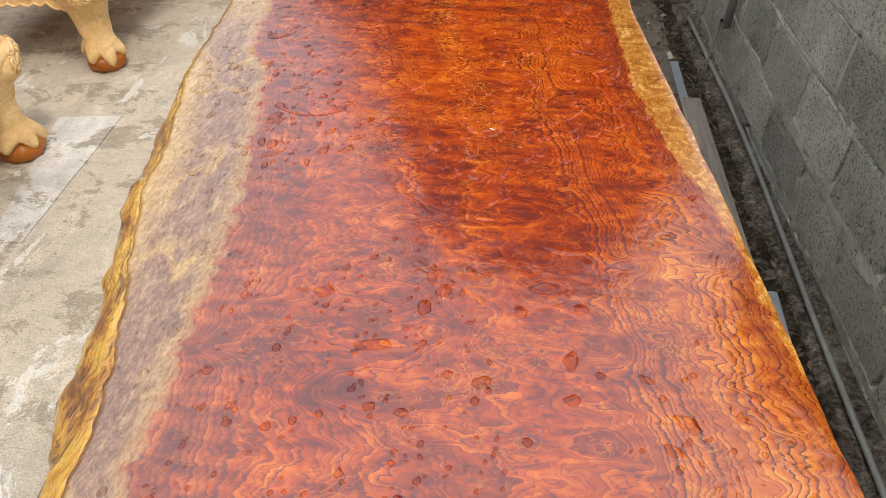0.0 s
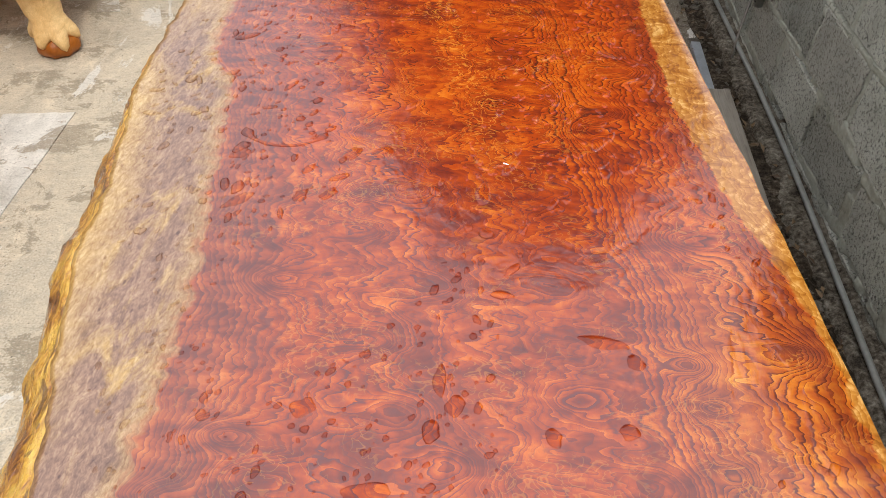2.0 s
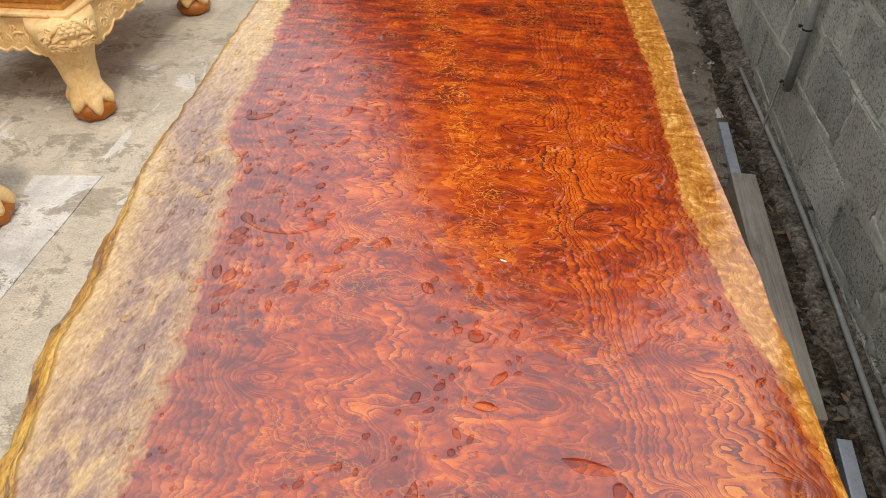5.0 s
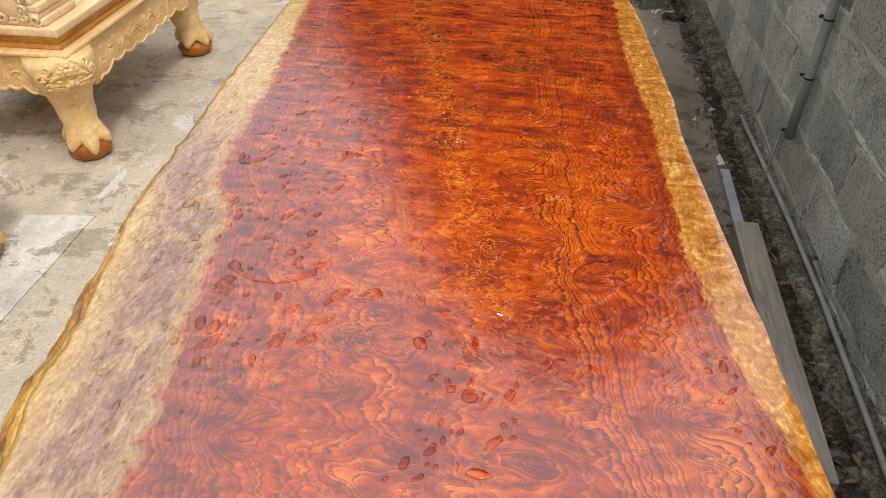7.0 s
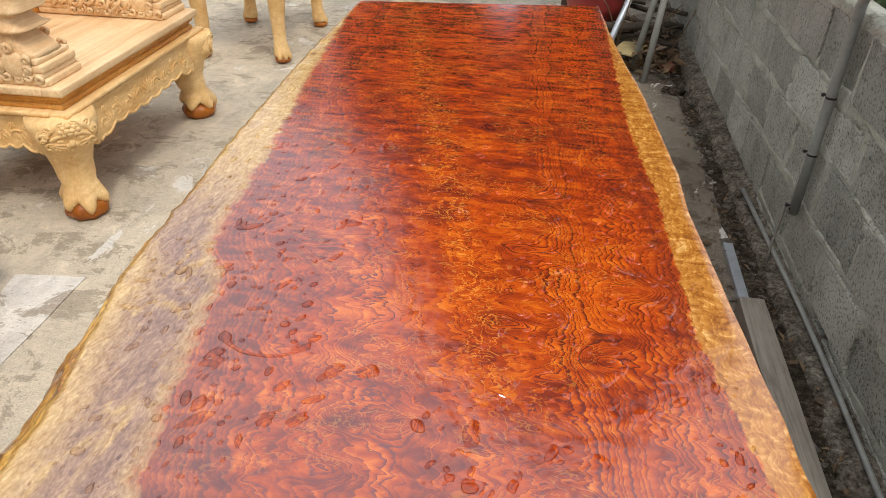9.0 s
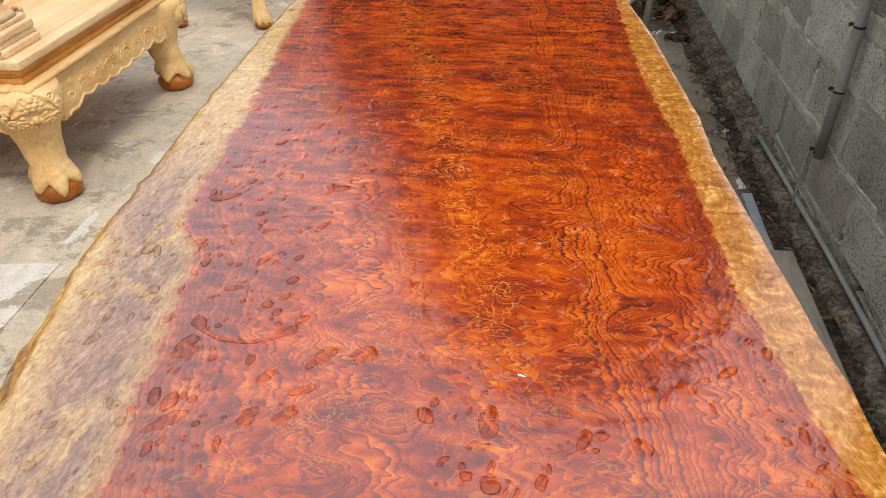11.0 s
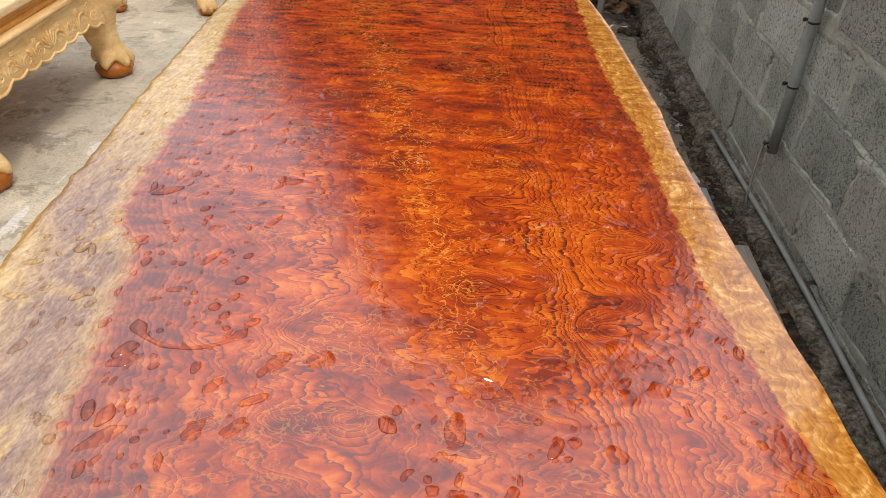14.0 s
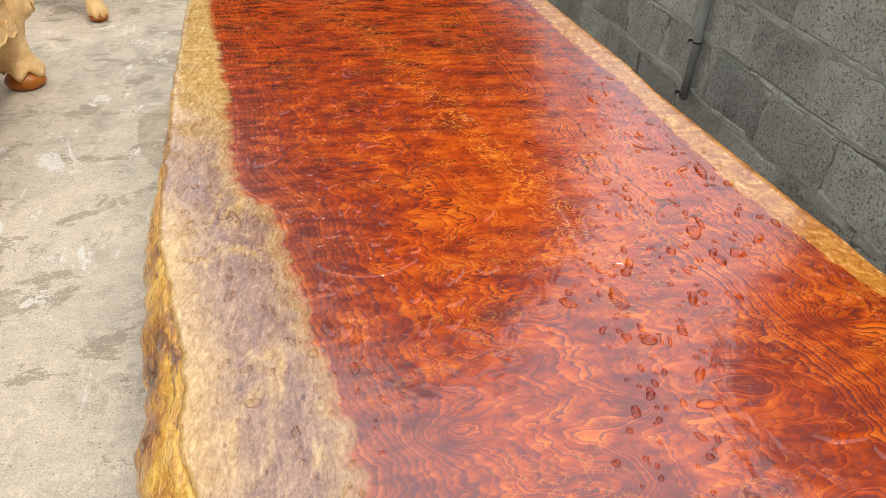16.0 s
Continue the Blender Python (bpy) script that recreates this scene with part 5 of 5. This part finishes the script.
tree(pose(0.0, 7.0, 0), [((0.3, 0, 4.3), (1.45, 1.0, 1.5), 6500), ((1.0, 0, 3.9), (0.9, 0.8, 1.0), 2600), ((-0.5, 0, 3.0), (0.95, 0.9, 0.9), 3000), ((-0.9, 0, 2.1), (1.0, 0.9, 0.75), 2600), ((0.1, 0.1, 1.9), (0.9, 0.8, 0.9), 2600), ((0.75, 0, 2.5), (0.65, 0.7, 0.95), 2000), ((-1.3, 0, 1.5), (0.75, 0.8, 0.6), 1100), ((-1.8, 0.1, 1.9), (0.95, 0.8, 0.9), 520), ((-1.3, 0.1, 3.3), (0.6, 0.8, 1.2), 260), ((0.3, 0, 4.3), (1.85, 1.2, 1.95), 1500), ((1.3, 0.1, 3.0), (0.8, 0.9, 1.3), 420)],
     ([(0, 0, -0.05), (0.05, 0, 1.0), (-0.05, 0.05, 2.2), (0.1, 0, 4.0)], [0.13, 0.11, 0.09, 0.04]),
     [([(0, 0, 1.6), (-0.5, 0, 2.3), (-1.0, 0.1, 3.0)], [0.06, 0.045, 0.02]), ([(0, 0, 2.2), (0.5, 0.1, 2.9), (0.9, 0.1, 3.8)], [0.055, 0.04, 0.015]), ([(0, 0, 1.3), (-0.6, 0.1, 1.7), (-1.5, 0.2, 1.9)], [0.05, 0.04, 0.015])],
     0.13, "leafy green tree behind the end of the yard", "tree", 11)
# brighter leaves for this shrub, the sunlight put into their colour
LEAF_DARK, LEAF = LEAF, leaf("sunlit_green_leaves", (0.025, 0.05, 0.010), (0.14, 0.22, 0.045))
tree(pose(1.48, 2.45, 0), [((0, 0, 1.45), (0.34, 0.75, 0.50), 1500), ((-0.08, 0.2, 1.95), (0.36, 0.60, 0.45), 1300), ((0.1, 0.95, 0.86), (0.30, 0.6, 0.24), 500), ((0.05, 0.05, 1.75), (0.44, 0.95, 0.72), 560)],
     ([(0, 0, -0.05), (0.02, 0, 0.7), (-0.05, 0.05, 1.7)], [0.035, 0.028, 0.01]),
     [([(0, 0, 0.7), (-0.1, 0.2, 1.2), (-0.25, 0.3, 1.9)], [0.02, 0.015, 0.006]), ([(0, 0, 0.6), (0.1, 0.5, 0.9), (0.1, 1.0, 1.1)], [0.02, 0.015, 0.006])],
     0.06, "green leafy shrub behind the block wall", "shrub", 40)
LEAF = LEAF_DARK

# unseen hedge, added so the slab's far right mirrors something dark
tree(pose(1.35, 6.2, 0), [((0, -0.9, 0.95), (0.36, 0.70, 0.42), 1100), ((0, 0.1, 1.0), (0.38, 0.75, 0.45), 1200), ((0, 1.2, 0.95), (0.36, 0.80, 0.45), 1100)],
     ([(0, 0, -0.05), (0.02, 0, 0.7), (-0.05, 0.05, 1.2)], [0.035, 0.028, 0.01]),
     [([(0, 0, 0.6), (0, -0.5, 0.8), (-0.05, -1.0, 1.1)], [0.02, 0.015, 0.006]), ([(0, 0, 0.6), (0.1, 0.6, 0.8), (0.05, 1.2, 1.1)], [0.02, 0.015, 0.006])],
     0.065, "dense green hedge shrub added unseen behind the wall to darken the slab reflection", "shrub", 60)

LEAF_GREEN, LEAF = LEAF, leaf("fresh_green_leaves", (0.05, 0.10, 0.02), (0.26, 0.36, 0.07))
tree(pose(1.30, 3.45, 0), [((0, 0, 0.66), (0.16, 0.95, 0.32), 1300), ((0.25, 0.2, 0.55), (0.20, 0.9, 0.30), 700)],
     ([(0, 0, -0.05), (0.02, 0, 0.3), (-0.03, 0.05, 0.6)], [0.03, 0.02, 0.008]),
     [([(0, 0, 0.2), (0, -0.4, 0.45), (0.02, -0.8, 0.7)], [0.015, 0.012, 0.005]), ([(0, 0, 0.2), (0.1, 0.4, 0.4), (0.05, 0.8, 0.7)], [0.015, 0.012, 0.005])],
     0.05, "fresh green bush growing low behind the block wall", "shrub", 80)
LEAF = LEAF_GREEN

# ---- barbed wire along the wall's top ----
fence_wire = root("barbed_wire", pose(0, 0, 0), "rusty barbed wire strung along the top of the wall", "barbed wire")
b = bmesh.new()
tube(b, [(wall_x(1.5 + 0.1 * i) + 0.028, 1.5 + 0.1 * i, WALL_TOP + 0.012 + 0.004 * math.sin(i * 1.3)) for i in range(20)], 0.0013, 6)
part("strand", b, WIRE, fence_wire)
for i in range(19):
    y = 1.545 + 0.1 * i
    b = bmesh.new()
    c = Vector((wall_x(y) + 0.028, y, WALL_TOP + 0.013))
    for p, q in (((-0.010, -0.006, -0.009), (0.010, 0.006, 0.012)), ((0.010, -0.008, -0.009), (-0.010, 0.004, 0.013))):
        tube(b, [tuple(c + Vector(p)), tuple(c + Vector(q))], 0.0017, 6)
    part("barb", b, BLACK, fence_wire)

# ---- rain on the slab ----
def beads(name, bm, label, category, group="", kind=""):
    """Water on the slab: opaque domes in the colours of the wood below."""
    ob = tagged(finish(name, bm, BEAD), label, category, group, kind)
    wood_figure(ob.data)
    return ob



def drop(b, x, y, rx, ry, turn, lift, seed, n=14):
    """A bead of water with an uneven outline."""
    c, q = math.cos(turn), math.sin(turn)
    rings = []
    for f, h in ((1.0, 0.0), (0.97, 0.30), (0.84, 0.62), (0.60, 0.85), (0.30, 0.97)):
        pts = []
        for i in range(n):
            a = 2 * math.pi * i / n
            k = f * (1 + 0.36 * noise.noise((math.cos(a) * 1.1 + seed, math.sin(a) * 1.1, seed * 1.7)))
            u, v = rx * k * math.cos(a), ry * k * math.sin(a)
            pts.append((x + u * c - v * q, y + u * q + v * c, TOP - 0.0004 + lift * h))
        rings.append(pts)
    loft(b, rings)


rnd = random.Random(5)
b = bmesh.new()
count = 0
while count < 2100:
    y = 0.55 + 2.9 * rnd.random() ** 1.05
    x = rnd.uniform(along(LEFT, y) + 0.05, along(RIGHT, y) - 0.06)
    if noise.noise((x * 2.2, y * 1.6, 8)) < -0.18 or rnd.random() < max(0.0, (y - 2.5) * 0.8):
        continue
    r = min(0.014, (0.0036 + 0.0014 * min(1.0, max(0.0, (y - 0.9) / 0.9))) * (1 - 0.28 * min(1.0, max(0.0, y - 2.1))) * math.exp(rnd.gauss(-0.20, 0.46)))
    stretch = 1 + rnd.random() ** 1.5 * (0.5 + 1.0 * min(1.0, max(0.0, y - 0.9)) + 0.3 * max(0.0, y - 1.4))
    drop(b, x, y, r, r * stretch, rnd.gauss(-0.35, 0.5), r * 0.36, rnd.random() * 90)
    count += 1
beads("raindrops", b, "raindrops beaded on the glossy wood slab as opaque wood-toned domes", "raindrops", "", "stuff")

NEAR_POOLS = [(-0.288, 1.362, 0.020, 0.018, 0.6), (-0.049, 1.391, 0.017, 0.020, 0.0), (-0.078, 1.437, 0.012, 0.030, 0.1), (0.107, 1.352, 0.015, 0.017, 0.3), (0.222, 1.374, 0.016, 0.015, 0.0), (0.202, 1.242, 0.014, 0.025, 0.0), (0.045, 1.174, 0.016, 0.015, 0.0), (0.204, 1.156, 0.015, 0.013, 0.0), (-0.159, 1.235, 0.040, 0.014, 0.15), (-0.141, 1.099, 0.012, 0.010, 0.0), (-0.084, 1.094, 0.013, 0.010, 0.0), (-0.017, 1.185, 0.011, 0.010, 0.0), (0.334, 1.216, 0.013, 0.009, -0.4), (0.254, 1.216, 0.009, 0.009, 0.0), (0.394, 1.131, 0.026, 0.016, -0.5), (0.368, 1.075, 0.017, 0.012, -0.5), (0.131, 1.063, 0.010, 0.009, 0.0), (0.240, 1.505, 0.015, 0.015, -0.3), (0.488, 1.151, 0.014, 0.010, -0.4), (0.190, 1.54, 0.045, 0.014, -0.15)]
FAR_POOLS = [(-0.266, 2.010, 0.026, 0.019, 0.4), (-0.337, 2.000, 0.014, 0.026, -0.5), (-0.420, 1.940, 0.010, 0.020, -0.7), (-0.585, 1.970, 0.024, 0.012, 0.6), (-0.543, 1.825, 0.014, 0.034, -0.8), (-0.417, 1.855, 0.011, 0.023, -0.6), (-0.360, 1.863, 0.012, 0.024, -0.7), (-0.522, 1.873, 0.009, 0.009, 0.0), (0.263, 2.009, 0.020, 0.018, 0.4), (0.214, 1.989, 0.012, 0.019, -0.2), (-0.456, 2.904, 0.011, 0.036, -0.1), (-0.392, 2.788, 0.012, 0.030, -0.5), (-0.229, 2.198, 0.010, 0.028, -0.6), (-0.459, 2.384, 0.008, 0.028, -0.5), (-0.543, 2.246, 0.009, 0.024, -0.5), (-0.042, 1.894, 0.015, 0.034, 0.1), (0.202, 2.090, 0.014, 0.028, -0.4), (0.188, 1.880, 0.015, 0.016, 0.0), (0.130, 1.894, 0.011, 0.011, 0.0)]
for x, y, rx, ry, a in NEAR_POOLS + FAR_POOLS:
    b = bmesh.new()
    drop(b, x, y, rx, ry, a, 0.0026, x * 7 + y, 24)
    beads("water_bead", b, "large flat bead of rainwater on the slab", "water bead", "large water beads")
b = bmesh.new()
rings = []
for i in range(31):
    f = i / 30
    a = math.pi * (1.08 + 0.84 * f)
    px, py = -0.505 + 0.098 * math.cos(a), 2.085 + 0.075 * math.sin(a)
    w = 0.0045 + 0.010 * math.exp(-((f - 0.10) / 0.09) ** 2) + 0.008 * math.exp(-((f - 0.93) / 0.06) ** 2) + 0.003 * noise.noise((f * 9, 0, 0))
    w *= min(1.0, 0.35 + 14 * f, 0.35 + 14 * (1 - f))
    ux, uy = math.cos(a), math.sin(a)
    rings.append([(px + ux * w * math.cos(t), py + uy * w * math.cos(t), TOP - 0.0004 + 0.0028 * math.sin(t)) for t in [math.pi * k / 8 for k in range(9)]])
loft(b, rings)
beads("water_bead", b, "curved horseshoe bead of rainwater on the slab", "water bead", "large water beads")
b = bmesh.new()
drop(b, 0.0, 2.0, 0.0075, 0.0022, -0.35, 0.0012, 3.0)
tagged(finish("paint_chip", b, plain("white_chip", (0.8, 0.8, 0.78), 0.6)), "tiny white chip stuck on the slab", "chip")

# ---- smeared mortar and blocks of the wall ----
def mortar_joint(y0, z0, y1, z1, seed):
    """A smear of cement along a joint, ragged, broken here and there."""
    b = bmesh.new()
    length = math.hypot(y1 - y0, z1 - z0)
    n = max(10, int(length / 0.011))
    ey, ez = (y1 - y0) / length, (z1 - z0) / length
    rows_ = []
    for i in range(n + 1):
        y, z = y0 + (y1 - y0) * i / n, z0 + (z1 - z0) * i / n
        full = noise.noise((y * 2.1, z * 4.1, seed))
        lean = 0.022 * noise.noise((y * 3.1, z * 3.1, seed + 4))
        hold = min(1.0, max(0.0, 1.9 + 5.0 * noise.noise((y * 3.4, z * 3.4, seed + 9)) + 2.0 * noise.noise((y * 19, z * 19, seed))))
        row = []
        for j in range(8):
            u = -1 + 2 * j / 7
            rag = 0.018 * noise.noise((y * 24, z * 24, seed + 20 + (u > 0) * 5)) + 0.005 * noise.noise((y * 70, z * 70, seed + 30 + (u > 0) * 5))
            half = 0.030 + 0.058 * max(-0.30, full) + rag
            off = lean + u * max(0.007, half)
            rise = 0.0052 + 0.005 * noise.noise((y * 11, z * 11 + u * 2, seed + 40)) + 0.0025 * noise.noise((y * 45, z * 45 + u * 6, seed))
            out = -0.0145 + (0.0145 + rise) * (1 - u ** 8) * hold
            row.append(b.verts.new(on_wall(y + ez * off, z + ey * off, out)))
        rows_.append(row)
    for p, q in zip(rows_, rows_[1:]):
        for j in range(7):
            b.faces.new((p[j], q[j], q[j + 1], p[j + 1]))
    bmesh.ops.recalc_face_normals(b, faces=b.faces[:])
    data = bpy.data.meshes.new("mortar_joint")
    b.to_mesh(data)
    b.free()
    data.materials.append(MORTAR)
    data.polygons.foreach_set("use_smooth", [True] * len(data.polygons))
    o = new("mortar_joint", data)
    o.parent = wall


for k, c in enumerate(COURSES):
    mortar_joint(WALL_NEAR + 0.05, c, WALL_FAR - 0.05, c, 3.0 + k)
    low = COURSES[k - 1] if k else 0.0
    y = joint_start(k + 1) - 12 * 0.40
    while y < WALL_FAR - 0.1:
        if y > WALL_NEAR + 0.1:
            mortar_joint(y, low + 0.01, y, c - 0.01, 11.0 + k + y)
        y += 0.40


def block_mesh(seed, w, h):
    b = bmesh.new()
    box(b, (-0.006, -w / 2, -h / 2), (0.05, w / 2, h / 2), 0.004, 1)
    for v in b.verts:
        v.co.x += 0.0035 * noise.noise((v.co.y * 9 + seed * 3.1, v.co.z * 9, seed))
    bmesh.ops.recalc_face_normals(b, faces=b.faces[:])
    data = bpy.data.meshes.new("block")
    b.to_mesh(data)
    b.free()
    data.materials.append(BLOCK)
    return data


for k in range(len(COURSES)):
    z0 = COURSES[k - 1] if k else -0.16
    z1 = COURSES[k]
    h = z1 - z0 - 0.022
    kinds = [block_mesh(10 * k + q, 0.378, h) for q in range(4)]
    y = joint_start(k + 1) + 0.20 - 12 * 0.40
    rnd = random.Random(k)
    while y < WALL_FAR - 0.2:
        if y > WALL_NEAR + 0.2:
            o = new("block", kinds[rnd.randrange(4)])
            o.parent = wall
            o.matrix_world = pose(wall_x(y) + rnd.uniform(-0.003, 0.003), y, (z0 + z1) / 2, 0, 0, math.degrees(-TURN) + rnd.uniform(-0.3, 0.3))
        y += 0.40
